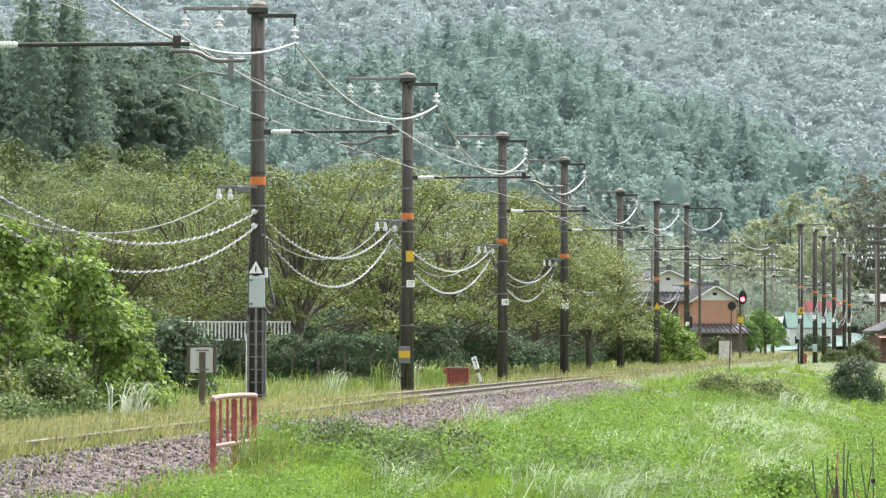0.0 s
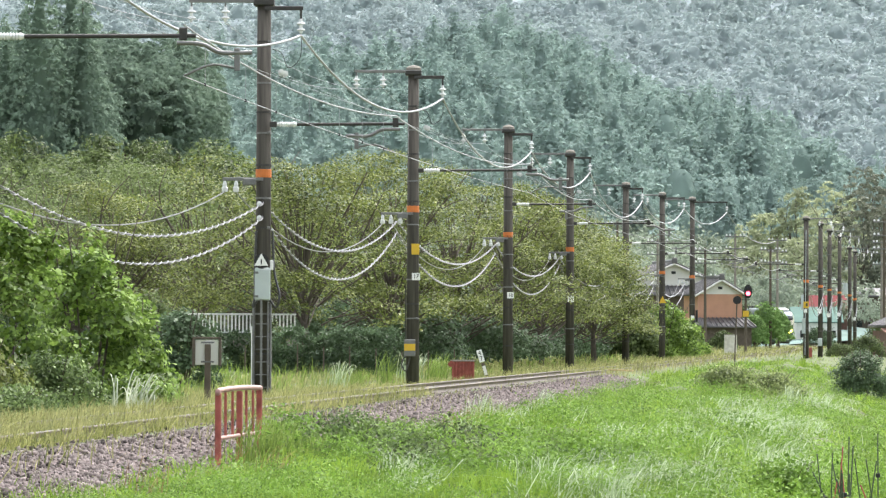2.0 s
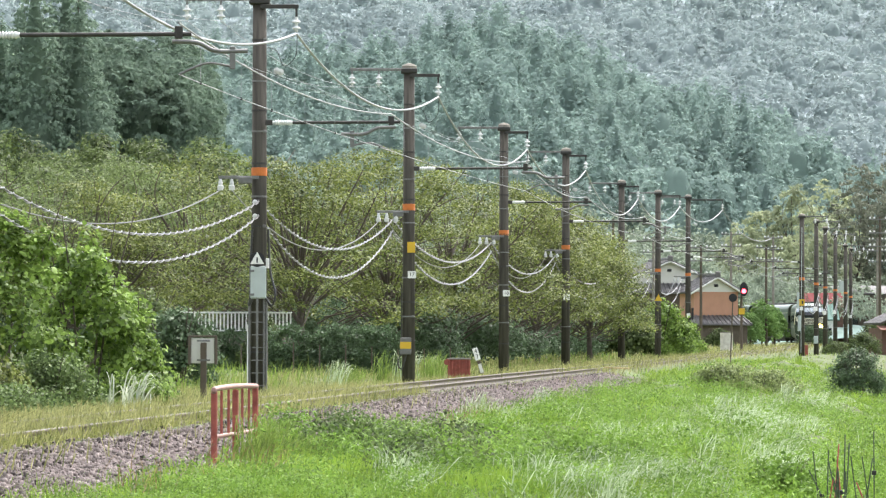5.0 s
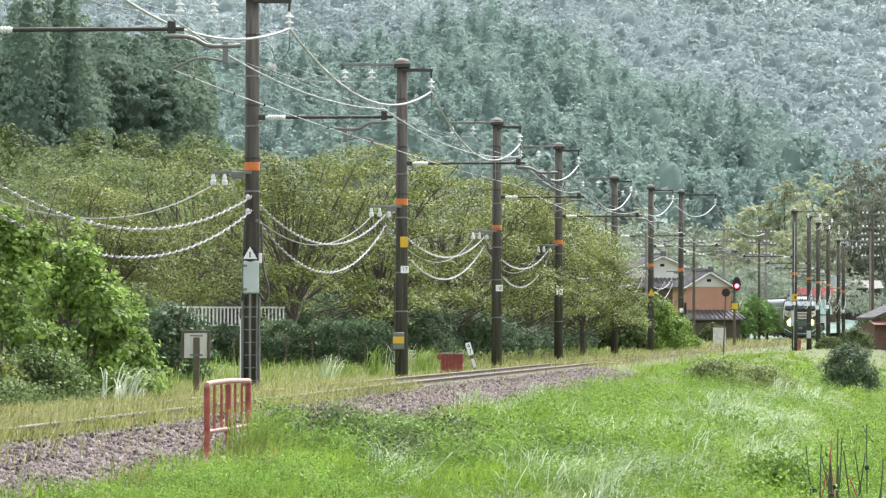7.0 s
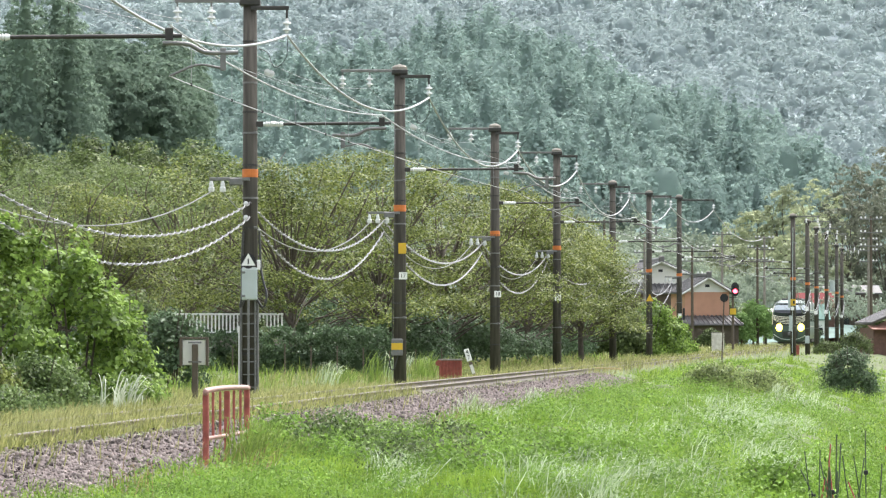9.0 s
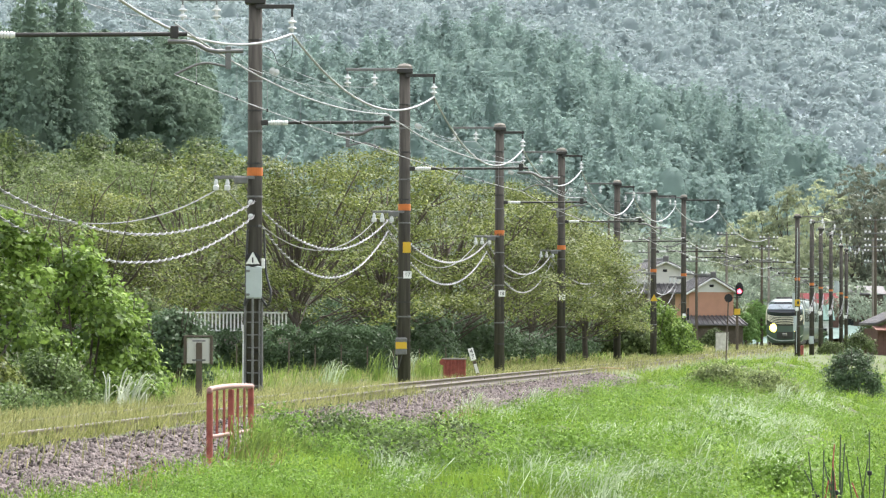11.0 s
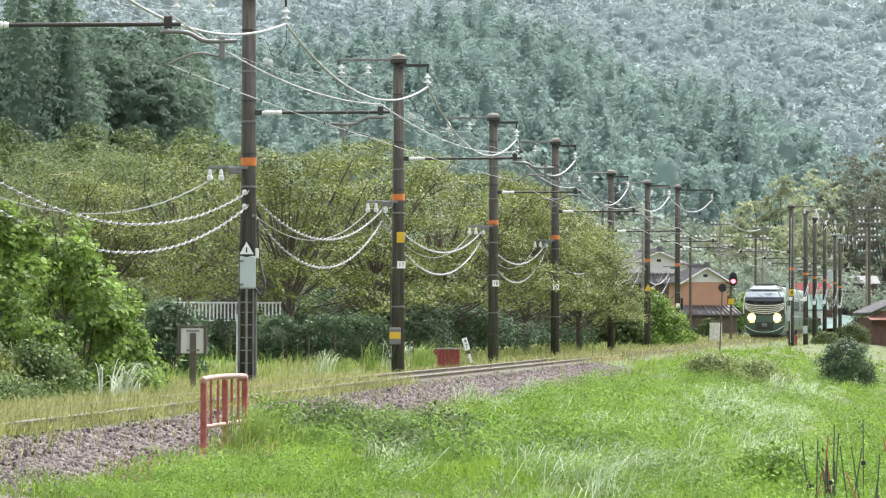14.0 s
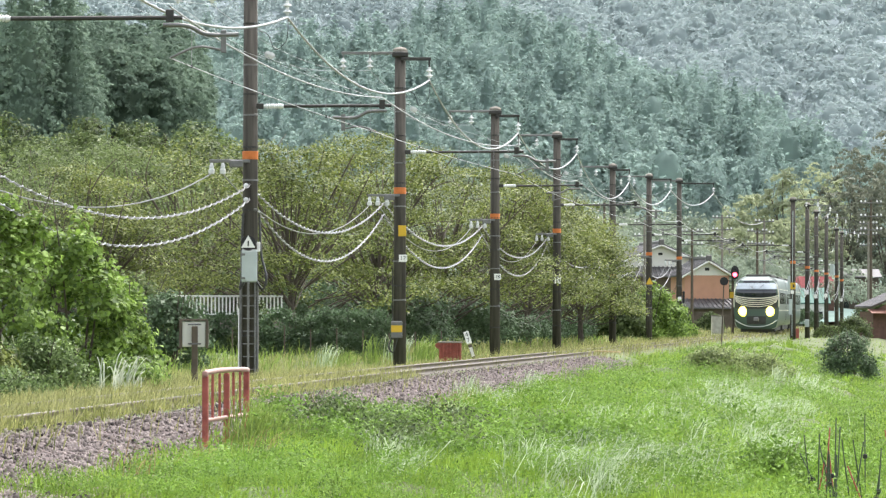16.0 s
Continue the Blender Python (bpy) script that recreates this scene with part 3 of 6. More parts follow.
def plant_trees():
    cherries = [(-5.2, 163, 9.2, 5.4), (0.2, 182, 9.8, 5.2), (4.2, 204, 9.2, 4.4), (7.3, 226, 7.6, 3.1), (-9.2, 172, 9.2, 5.0), (-2.2, 176, 9.8, 5.0),
              (-13.2, 190, 9.6, 5.0), (-17.5, 202, 10.0, 5.2), (-21.5, 194, 10.4, 5.2), (2.6, 192, 9.6, 4.4), (5.8, 216, 8.5, 3.6), (-13, 168, 7.6, 4.2)]
    for i, (x, y, h, r) in enumerate(cherries):
        t = cherry(20 + i, h, r, r * 0.9, 15000 if i in (6, 7, 8, 4) else 27000, 0.125, M_BROAD if i in (6, 7, 8) else M_CHERRY,
                   "spreading cherry tree with yellowing green leaves beside the line")
        t.matrix_basis = pose(x, y, float(ground_z(x, y)), 0, 0, 37 * i)
    rng = np.random.default_rng(8)
    bank = [round_arrays(rng, 2.4, 4.5, 60, 1300, 0.3) for _ in range(3)]
    spots = []
    for y in np.arange(212, 345, 9.0):
        for x in np.arange(-0.112 * y, -1.5, 3.2):
            px, py = x + rng.uniform(-1, 1), y + rng.uniform(-2, 2)
            spots.append((px, py, float(left_hill_z(px, py)) - 0.3, rng.uniform(0.7, 1.15)))
    tagged(new("hillside_thicket", put_mesh("hillside_thicket", *scatter(bank, spots, rng), M_BROAD)),
           "mixed green broadleaf thicket covering the low hillside", "thicket", kind="stuff")
    under = [round_arrays(rng, 1.5, 2.6, 50, 1300, 0.165) for _ in range(3)]
    spots = []
    for y0, x0, x1 in ((176, -9, 0.6), (184, -8, 2.6), (194, -6, 3.8), (203, -22, 3.0), (212, -22, 5.2), (224, -20, 7.0), (240, -12, 8.6), (258, -6, 9.6)):
        for x in np.arange(x0, x1, 1.5):
            px, py = x + rng.uniform(-0.6, 0.6), y0 + rng.uniform(-2, 2)
            spots.append((px, py, float(max(ground_z(px, py), left_hill_z(px, py))) - 0.2, rng.uniform(0.75, 1.3)))
    tagged(new("undergrowth", put_mesh("undergrowth", *scatter(under, spots, rng), M_HEDGE)),
           "dark shady undergrowth below the trees", "undergrowth", kind="stuff")
    # the wood on the hillside: cedars at its end, round evergreens along its flank
    def wood(first, spots, r2):
        for k, (px, py, sc) in enumerate(spots):
            m = pose(px, py, float(left_hill_z(px, py)) - 0.3, 0, 0, r2.uniform(0, 360))
            if k == 0:
                first.matrix_basis = m
                first.scale = (sc, sc, sc)
            else:
                copy_thing(first, m).scale = (sc, sc, sc)
    for v in range(4):
        r2 = np.random.default_rng(40 + v)
        first = thing("cedar_tree", "tall dark green cedar standing in a close wood", "tree", "cedar wood on the hillside")
        trunk = smooth_path([(0, 0, -0.5), (0.1, 0, 8), (0, 0, 16.5)], 4)
        part("trunk", put_mesh("trunk", *tube_arrays(trunk, np.linspace(0.28, 0.03, len(trunk)), 8), M_BARK, True), None, first)
        part("crown", put_mesh("crown", *conifer_boughs(r2, 17, 3.1, 28, 0.6, 15, 0.34, 0.08, 0.35, 0.5), M_CEDAR, True), None, first)
        wood(first, [(q * y + r2.uniform(-0.8, 0.8), y + r2.uniform(-3, 3), r2.uniform(0.8, 1.15)) for y, qs in ((352, (-0.0985, -0.0905, -0.0835)), (366, (-0.104, -0.094, -0.087, -0.079)), (384, (-0.1, -0.091, -0.083))) for n, q in enumerate(qs) if (n + int(y)) % 4 == v] or [(-34.0 - v, 372, 1.0)], r2)
    for v in range(4):
        r2 = np.random.default_rng(50 + v)
        h, r = r2.uniform(9, 12), r2.uniform(3.4, 4.2)
        first = thing("evergreen_tree", "round-crowned dark evergreen tree standing in a close wood", "tree", "evergreen wood on the hillside")
        trunk = smooth_path([(0, 0, -0.5), (0.2, 0, h * 0.4), (0, 0.1, h * 0.8)], 4)
        part("trunk", put_mesh("trunk", *tube_arrays(trunk, np.linspace(0.26, 0.05, len(trunk)), 8), M_BARK, True), None, first)
        part("crown", put_mesh("crown", *round_boughs(r2, r, h / 2, 300, 0.6, 22, 0.36, -0.5, 0.35, 0.45), M_CEDAR, True), None, first)
        spots = []
        for row, y in enumerate(np.arange(374, 494, 10)):
            edge = (-0.0835 if y < 390 else -0.0575) - 0.00006 * (y - 392)
            for n, x in enumerate(np.arange(edge * y, -0.115 * y, -4.6)):
                if (row + n) % 4 == v:
                    spots.append((x + r2.uniform(-1.2, 0.4), y + r2.uniform(-3, 3), r2.uniform(0.75, 1.2)))
        wood(first, spots, r2)
    for i, (x, y, h, r) in enumerate([(47.5, 566, 19, 4.6), (52, 572, 23, 5), (56.5, 566, 24, 5.2), (60, 575, 25, 5.5), (50, 590, 22, 5.5), (55, 595, 24, 5.5), (35.5, 575, 13, 4.2), (39.5, 580, 15, 4.6),
                                      (43.5, 572, 16, 4.6), (37, 600, 15, 5), (42, 605, 17, 5), (46.5, 600, 20, 5), (61, 600, 27, 6), (31.5, 590, 10, 4), (64, 585, 26, 6)]):
        z = float(max(ground_z(x, y), right_rise_z(x, y)))
        r2 = np.random.default_rng(70 + i)
        t = thing("broadleaf_tree", "tall leafy broadleaf tree on the rise behind the village", "tree", "trees behind the village")
        part("trunk", put_mesh("trunk", *limbs(r2, h * 0.8, r * 0.7, 6, 0.24), M_BARK, True), None, t)
        crown = [boughs(r2, crown_centres(r2, 120, r * 0.9, r * 0.9, h * 0.5, h * 0.52, 0.55), h * 0.4, 0.95, 26, 0.45, 0.35, 0.5)]
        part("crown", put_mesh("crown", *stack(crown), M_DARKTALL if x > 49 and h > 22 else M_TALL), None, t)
        t.matrix_basis = pose(x, y, z - 0.1, 0, 0, 51 * i)


plant_trees()


def bush(name, seed, x, y, h, rx, ry, count, leaf, material, label, lift=0.0):
    rng = np.random.default_rng(seed)
    t = thing(name, label, "bush")
    stems = []
    for i in range(7):
        a = rng.uniform(0, 2 * np.pi)
        p = smooth_path([(0.1 * np.cos(a), 0.1 * np.sin(a), -0.1), (0.3 * rx * np.cos(a), 0.3 * ry * np.sin(a), h * 0.4), (0.7 * rx * np.cos(a), 0.7 * ry * np.sin(a), h * 0.75)], 5)
        stems.append(tube_arrays(p, np.linspace(min(0.03, 0.008 * h), min(0.008, 0.003 * h), len(p)), 5))
    part("branchwork", put_mesh("branchwork", *stack(stems), M_BARK, True), None, t)
    c = crown_centres(rng, 110, rx * 0.85, ry * 0.85, h * 0.55, h * 0.45, 0.62)
    full = max(0.28, 0.2 * rx)
    c[:, 2] = np.maximum(c[:, 2], 0.12)
    part("foliage", put_mesh("foliage", *leaves(rng, c, (full, full, full * 0.75), count, leaf, 0.15, 0.75, (0, 0, h * 0.3), 0.75), material), None, t)
    t.matrix_basis = pose(x, y, float(ground_z(x, y)) + lift)
    return t


def plant_bushes():
    # patches of broad-leaved weeds among the slope grass
    rng = np.random.default_rng(77)
    for i in range(22):
        y = float(rng.uniform(45.5, 60))
        x = max(float(rng.uniform(-0.034, 0.045)) * y, float(track_x(y)) + 3.6)
        bush("weed_clump", 900 + i, x, y, float(rng.uniform(0.38, 0.62)), float(rng.uniform(0.3, 0.55)), 0.4, 1300, 0.05,
             M_BROAD if i % 3 == 0 else M_WEED, "low leafy weeds among the slope grass")
    K = "vigorous climbing bush with broad bright green leaves"
    for i, (x, y, h, rx, n, lf, mm, lab) in enumerate([
            (-7.5, 76, 6.0, 1.6, 8000, 0.115, M_KUDZU, K), (-6.2, 78, 5.4, 1.2, 6500, 0.11, M_KUDZU, K), (-5.6, 80, 3.3, 0.85, 3600, 0.11, M_KUDZU, K),
            (-7.6, 72, 2.2, 1.3, 6500, 0.09, M_CHERRY, "grey-green feathery shrub at the foot of the thicket"),
            (-6.4, 73, 1.8, 1.2, 8000, 0.07, M_SHRUB, "fresh green leafy shrub at the foot of the thicket"),
            (-5.2, 76, 1.1, 0.9, 5000, 0.08, M_KUDZU, "low leafy weeds beside the line"),
            (-6.7, 68, 1.0, 1.2, 7000, 0.06, M_SHRUB, "low leafy weeds beside the line"),
            (-6.6, 112, 3.6, 1.25, 5000, 0.12, M_HEDGE, "dark leafy bush with bronzed tips"), (-8.0, 118, 4.0, 1.6, 5000, 0.12, M_BROAD, "dark leafy bush with bronzed tips"),
            (-9.7, 156, 3.4, 1.2, 4500, 0.12, M_HEDGE, "dark leafy bush before the white railing"), (-6.3, 156.5, 3.0, 0.9, 3500, 0.12, M_BROAD, "dark leafy bush before the white railing"),
            (-1.15, 52, 0.9, 0.6, 4200, 0.045, M_SHRUB, "low feathery green weeds on the slope"), (-0.45, 50, 0.75, 0.55, 3600, 0.045, M_SHRUB, "low feathery green weeds on the slope"),
            (-1.9, 55, 0.9, 0.45, 2400, 0.05, M_WEED, "low feathery green weeds on the slope"), (0.3, 56, 0.42, 0.6, 2400, 0.05, M_WEED, "low leafy green weeds on the slope"),
            (3.75, 50, 0.8, 0.45, 2400, 0.05, M_WEED, "low leafy green weeds on the slope"), 
            (13.7, 150, 2.5, 1.15, 8000, 0.08, M_HEDGE, "round dark evergreen bush on the embankment slope"),
            (9.1, 128, 1.6, 1.35, 6500, 0.075, M_PALEBUSH, "low pale leafy bush at the shoulder of the embankment"),
            (7.7, 124, 1.5, 1.05, 5600, 0.075, M_PALEBUSH, "low pale leafy bush at the shoulder of the embankment"),
            (12.5, 262, 5.6, 2.4, 9000, 0.17, M_KUDZU, "leafy green bush behind the line poles"), (10.6, 258, 4.6, 2.1, 8000, 0.19, M_BROAD, "leafy green bush behind the line poles"),
            (14.2, 272, 4.0, 1.8, 6000, 0.17, M_KUDZU, "leafy green bush behind the line poles"), (7.6, 250, 2.4, 1.6, 5000, 0.14, M_HEDGE, "leafy green bush behind the line poles"),
            (27.9, 431, 7.0, 2.0, 8000, 0.16, M_BROAD, "green garden bush near the houses"), (25.9, 423, 4.6, 1.5, 5000, 0.15, M_BROAD, "green garden bush near the houses"), (22.6, 372, 2.6, 1.5, 5000, 0.13, M_BROAD, "green garden bush near the houses"),
            (27.5, 318, 1.7, 1.2, 4000, 0.1, M_BROAD, "low bush beside the line"), (31.0, 335, 2.6, 1.7, 5000, 0.12, M_BROAD, "low bush beside the line"),
            (36.0, 372, 3.6, 2.2, 6000, 0.14, M_BROAD, "green hedge bush beside the shed"), (39.8, 385, 4.6, 2.6, 6500, 0.15, M_BROAD, "green hedge bush beside the shed"),
            (34.5, 420, 3.0, 2.0, 4500, 0.14, M_HEDGE, "green hedge bush beside the shed"), (42.0, 430, 6.0, 3.2, 7000, 0.18, M_BROAD, "green hedge bush beside the shed"),
            (12.9, 318, 2.2, 1.6, 4500, 0.12, M_KUDZU, "weedy green bush beside the line"), (16.2, 330, 1.6, 1.4, 4500, 0.12, M_BROAD, "weedy green bush beside the line")]):
        bush("bush", 200 + i, x, y, h, rx, rx * 0.9, n, lf, mm, lab, -0.12 * h)
    rng = np.random.default_rng(95)
    for x, y, r, h in ((29.8, 424, 1.7, 6.5), (31.2, 427, 1.3, 5.0), (28.6, 422, 1.2, 4.4)):
        j = thing("juniper", "dense bright green juniper bush near the houses", "bush", "junipers by the houses", m=pose(x, y, float(ground_z(x, y))))
        part("trunk", rod((0, 0, -0.2), (0, 0, h * 0.5), 0.12, 0.05, 8), M_BARK, j)
        c = crown_centres(rng, 230, r * 0.9, r * 0.9, h * 0.52, h * 0.46, 0.62)
        c[:, :2] *= np.clip(1.35 - 0.75 * c[:, 2] / h, 0.2, 1.1)[:, None]
        part("foliage", put_mesh("foliage", *boughs(rng, c, h * 0.3, 0.3, 40, 0.15, 0.4, -0.6), M_JUNIPER), None, j)
    rng = np.random.default_rng(90)
    for x0, x1, y in ((-6.2, -1.2, 150), (-10.5, -6.6, 158)):
        n = int((x1 - x0) * 7)
        c = np.stack([rng.uniform(x0, x1, n * 6), y + rng.uniform(-0.5, 0.5, n * 6), rng.uniform(1.1, 2.5, n * 6)], 1)
        h = thing("hedge", "clipped dark green hedge along the boundary", "hedge")
        part("foliage", put_mesh("foliage", *leaves(rng, c, (0.25, 0.25, 0.2), n * 300, 0.12), M_HEDGE), None, h)
        part("branchwork", box((x1 - x0 - 0.6, 0.3, 0.8), ((x0 + x1) / 2, y + 0.2, 1.3), 0.1), M_HEDGE, h)


plant_bushes()


def blades(rng, x, y, height, width, lean=0.5, wind=(0.25, 0.0), bend=None):
    n = len(x)
    z = ground_z(x, y) - 0.02
    h = height * rng.uniform(0.5, 1.25, n)
    a = rng.uniform(0, 2 * np.pi, n)
    side = np.stack([np.cos(a), np.sin(a), np.zeros(n)], 1)
    b = rng.normal(size=(n, 2)) * lean * 0.5 + np.array(wind)
    if bend is not None:
        b = b + bend
    base = np.stack([x, y, z], 1)
    mid = base + np.stack([b[:, 0] * h * 0.3, b[:, 1] * h * 0.3, h * 0.62], 1)
    tip = base + np.stack([b[:, 0] * h, b[:, 1] * h, h * (1 - 0.25 * np.minimum(1, np.abs(b).sum(1)))], 1)
    w = (np.broadcast_to(width, (n,)) * rng.uniform(0.6, 1.3, n))[:, None] * side / 2
    v = np.stack([base - w, base + w, mid + w * 0.8, mid - w * 0.8, tip + w * 0.1, tip - w * 0.1], 1).reshape(-1, 3)
    i = np.arange(n)[:, None] * 6
    f = np.concatenate([i + np.array([0, 1, 2, 3]), i + np.array([3, 2, 4, 5])])
    return v, f


def plant_grass():
    rng = np.random.default_rng(11)

    def spots(n, y0, y1, u0, u1, thin=None):
        y = y0 * (y1 / y0) ** rng.random(n)
        w = 0.108 * y + 0.5
        x = rng.uniform(-1, 1, n) * w
        uu = x - track_x(y)
        ok = (uu > u0) & (uu < u1)
        if thin is not None:
            ok &= thin(x, y, uu) > rng.random(n)
        return x[ok], y[ok]

    def wide(y):
        return np.maximum(0.011, y * 0.00012)

    x, y = spots(75000, 34, 330, 1.3, 30, lambda x, y, u: np.clip((u - np.interp(y, (36, 44, 52, 58, 66, 140, 160), (1.75, 2.05, 2.35, 2.8, 2.8, 2.65, 1.2)) - 0.3 * rough(x, y, 0.7, 8.0)) / 0.4 + 0.3 * rough(x, y, 2.6), 0, 1))
    hh = np.clip(0.19 + 0.13 * rough(x, y * 0.6, 3.1, 3.0) + 0.1 * rough(x, y * 0.6, 1.1, 6.0), 0.06, 0.5)
    hh = hh * np.interp(y, (36, 50), (0.45, 1.0))
    puff = np.stack([0.5 * rough(x, y * 0.6, 2.3, 11.0), 0.4 * rough(x, y * 0.6, 2.0, 13.0)], 1)
    tagged(new("meadow_grass", put_mesh("meadow_grass", *blades(rng, x, y, hh, wide(y), 0.8, (0.4, -0.1), puff), M_GRASS)),
           "lush bright green grass on the embankment slope", "grass", kind="stuff")
    cx, cy = spots(9500, 36, 240, 1.6, 24, lambda x, y, u: np.clip((u - np.interp(y, (36, 44, 52, 58, 66, 140, 160), (1.95, 2.25, 2.55, 2.95, 2.95, 2.8, 1.4))) / 0.5, 0, 1))
    k = np.repeat(np.arange(len(cx)), 27)
    off = rng.normal(size=(len(k), 2))
    r = np.repeat(rng.uniform(0.07, 0.2, len(cx)), 27)[:, None]
    hh = np.repeat(rng.uniform(0.14, 0.36, len(cx)), 27) * np.exp(-0.12 * (off ** 2).sum(1)) * np.interp(cy[k], (36, 50), (0.5, 1.0))
    x, y = cx[k] + off[:, 0] * r[:, 0], cy[k] + off[:, 1] * r[:, 0]
    tagged(new("grass_tufts", put_mesh("grass_tufts", *blades(rng, x, y, hh, wide(y) * 1.15, 0.35, (0.14, -0.05), off * 0.72), M_TUFT)),
           "rounded tufts of fresh green grass over the slope", "grass", kind="stuff")
    x, y = spots(220000, 34, 420, -9, 1.75, lambda x, y, u: np.where((y > 96) & (y < 146) & (u > -0.9) & (u < 1.9), 0.06, np.where(np.abs(np.abs(u) - 0.566) < 0.05, 0.75, np.where(u > np.where(y < 66, 0.82, 0.95), np.where(y < 66, 0.08, np.where(y < 146, 0.12, 0.5)), 1.0))))
    hh = np.clip(0.2 + 0.1 * rough(x, y, 1.3, 1.0) + 0.08 * (np.abs(x - track_x(y)) > 1.6) + 0.09 * (y < 100) + 0.13 * (y > 148), 0.1, 0.5)
    tagged(new("verge_grass", put_mesh("verge_grass", *blades(rng, x, y, hh, wide(y), 0.9), M_DRY)),
           "dry yellowish grass growing over the sleepers and verge", "grass", kind="stuff")
    x, y = spots(150000, 38, 96, -7, 0.85, lambda x, y, u: np.where(np.abs(np.abs(u) - 0.566) < 0.06, 0.5, 1.0))
    hh = np.clip(0.16 + 0.12 * rough(x, y, 1.7, 1.0), 0.06, 0.36)
    tagged(new("track_grass", put_mesh("track_grass", *blades(rng, x, y, hh, wide(y), 1.3, (0.3, 0)), M_VERGE)),
           "soft yellow-green grass covering the track bed", "grass", kind="stuff")
    x, y = spots(60000, 60, 330, -14, -3.4, lambda x, y, u: np.clip(0.6 + rough(x, y, 0.4), 0, 1))
    hh = np.clip(0.45 + 0.25 * rough(x, y, 0.7, 5.0), 0.15, 0.9)
    tagged(new("tall_weeds", put_mesh("tall_weeds", *blades(rng, x, y, hh, wide(y) * 1.6, 0.8), M_GRASS)),
           "tall green weeds and grass behind the line poles", "weeds", kind="stuff")


    # leafy weeds in low mounds over the slope
    rng = np.random.default_rng(15)
    weed = [leaves(rng, rng.normal(size=(14, 3)) * np.array([0.22, 0.22, 0.07]) + np.array([0, 0, 0.2]), (0.15, 0.15, 0.14), 190, 0.05, -0.3, 0.36, (0, 0, -0.05), 0.35) for _ in range(6)]
    x, y = spots(6000, 36, 200, 2.2, 22, lambda x, y, u: (u > np.interp(y, (36, 44, 52, 58, 66, 140), (2.5, 2.8, 3.1, 3.4, 3.4, 3.2))) * np.clip(0.62 + 0.8 * rough(x, y * 0.6, 0.8, 9.0), 0, 1))
    sp = [(a, b, float(ground_z(a, b)) - 0.02, (rng.uniform(0.6, 1.0) + 0.7 * rng.random() ** 3) * float(np.interp(b, (36, 50), (0.5, 1.0)))) for a, b in zip(x, y)]
    tagged(new("slope_weeds", put_mesh("slope_weeds", *scatter(weed, sp, rng), M_WEED)), "mounds of leafy green weeds in the grass", "weeds", kind="stuff")
    # gardens and hedges between the houses
    shrub = [round_arrays(rng, 2.0, 3.4, 40, 600, 0.34) for _ in range(3)]
    sp = []
    for yy in np.arange(452, 560, 12.0):
        for xx in np.arange(-0.02 * yy, 0.068 * yy, 2.7):
            a, b = xx + rng.uniform(-1.2, 1.2), yy + rng.uniform(-3, 3)
            sp.append((a, b, float(ground_z(a, b)) - 0.2, rng.uniform(0.8, 1.5)))
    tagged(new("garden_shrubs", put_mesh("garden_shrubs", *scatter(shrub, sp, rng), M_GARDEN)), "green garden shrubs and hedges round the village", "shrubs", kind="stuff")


plant_grass()


TUFTS = []


def pampas(seed, x, y, h, n, spread, material, label, broad=1.0):
    """A tuft of long arching blades."""
    rng = np.random.default_rng(seed)
    out = []
    for k in range(n):
        a = rng.normal(0.1, 1.2)
        r = h * rng.uniform(0.2, 0.75)
        hh = h * rng.uniform(0.55, 1.0)
        b = np.array([rng.normal() * spread, rng.normal() * spread, 0])
        d = np.array([math.cos(a), math.sin(a), 0])
        p = [b, b + d * r * 0.2 + np.array([0, 0, hh * 0.6]), b + d * r * 0.6 + np.array([0, 0, hh * 0.95]), b + d * r + np.array([0, 0, hh * rng.uniform(0.8, 1.05)])]
        p = smooth_path(p, 3)
        w = np.array([-d[1], d[0], 0]) * np.linspace(0.5, 0.1, len(p))[:, None] * max(0.014, 0.00016 * y) * broad
        v = np.stack([p - w, p + w], 1).reshape(-1, 3)
        i = np.arange(len(p) - 1)[:, None] * 2
        out.append((v, i + np.array([0, 1, 3, 2])))
    ob = new("pampas_tuft", put_mesh("pampas_tuft", *stack(out), material))
    ob.matrix_basis = pose(x, y, float(ground_z(x, y)) - 0.02)
    TUFTS.append(ob)
    return tagged(ob, label, "grass tuft", "pampas tufts")


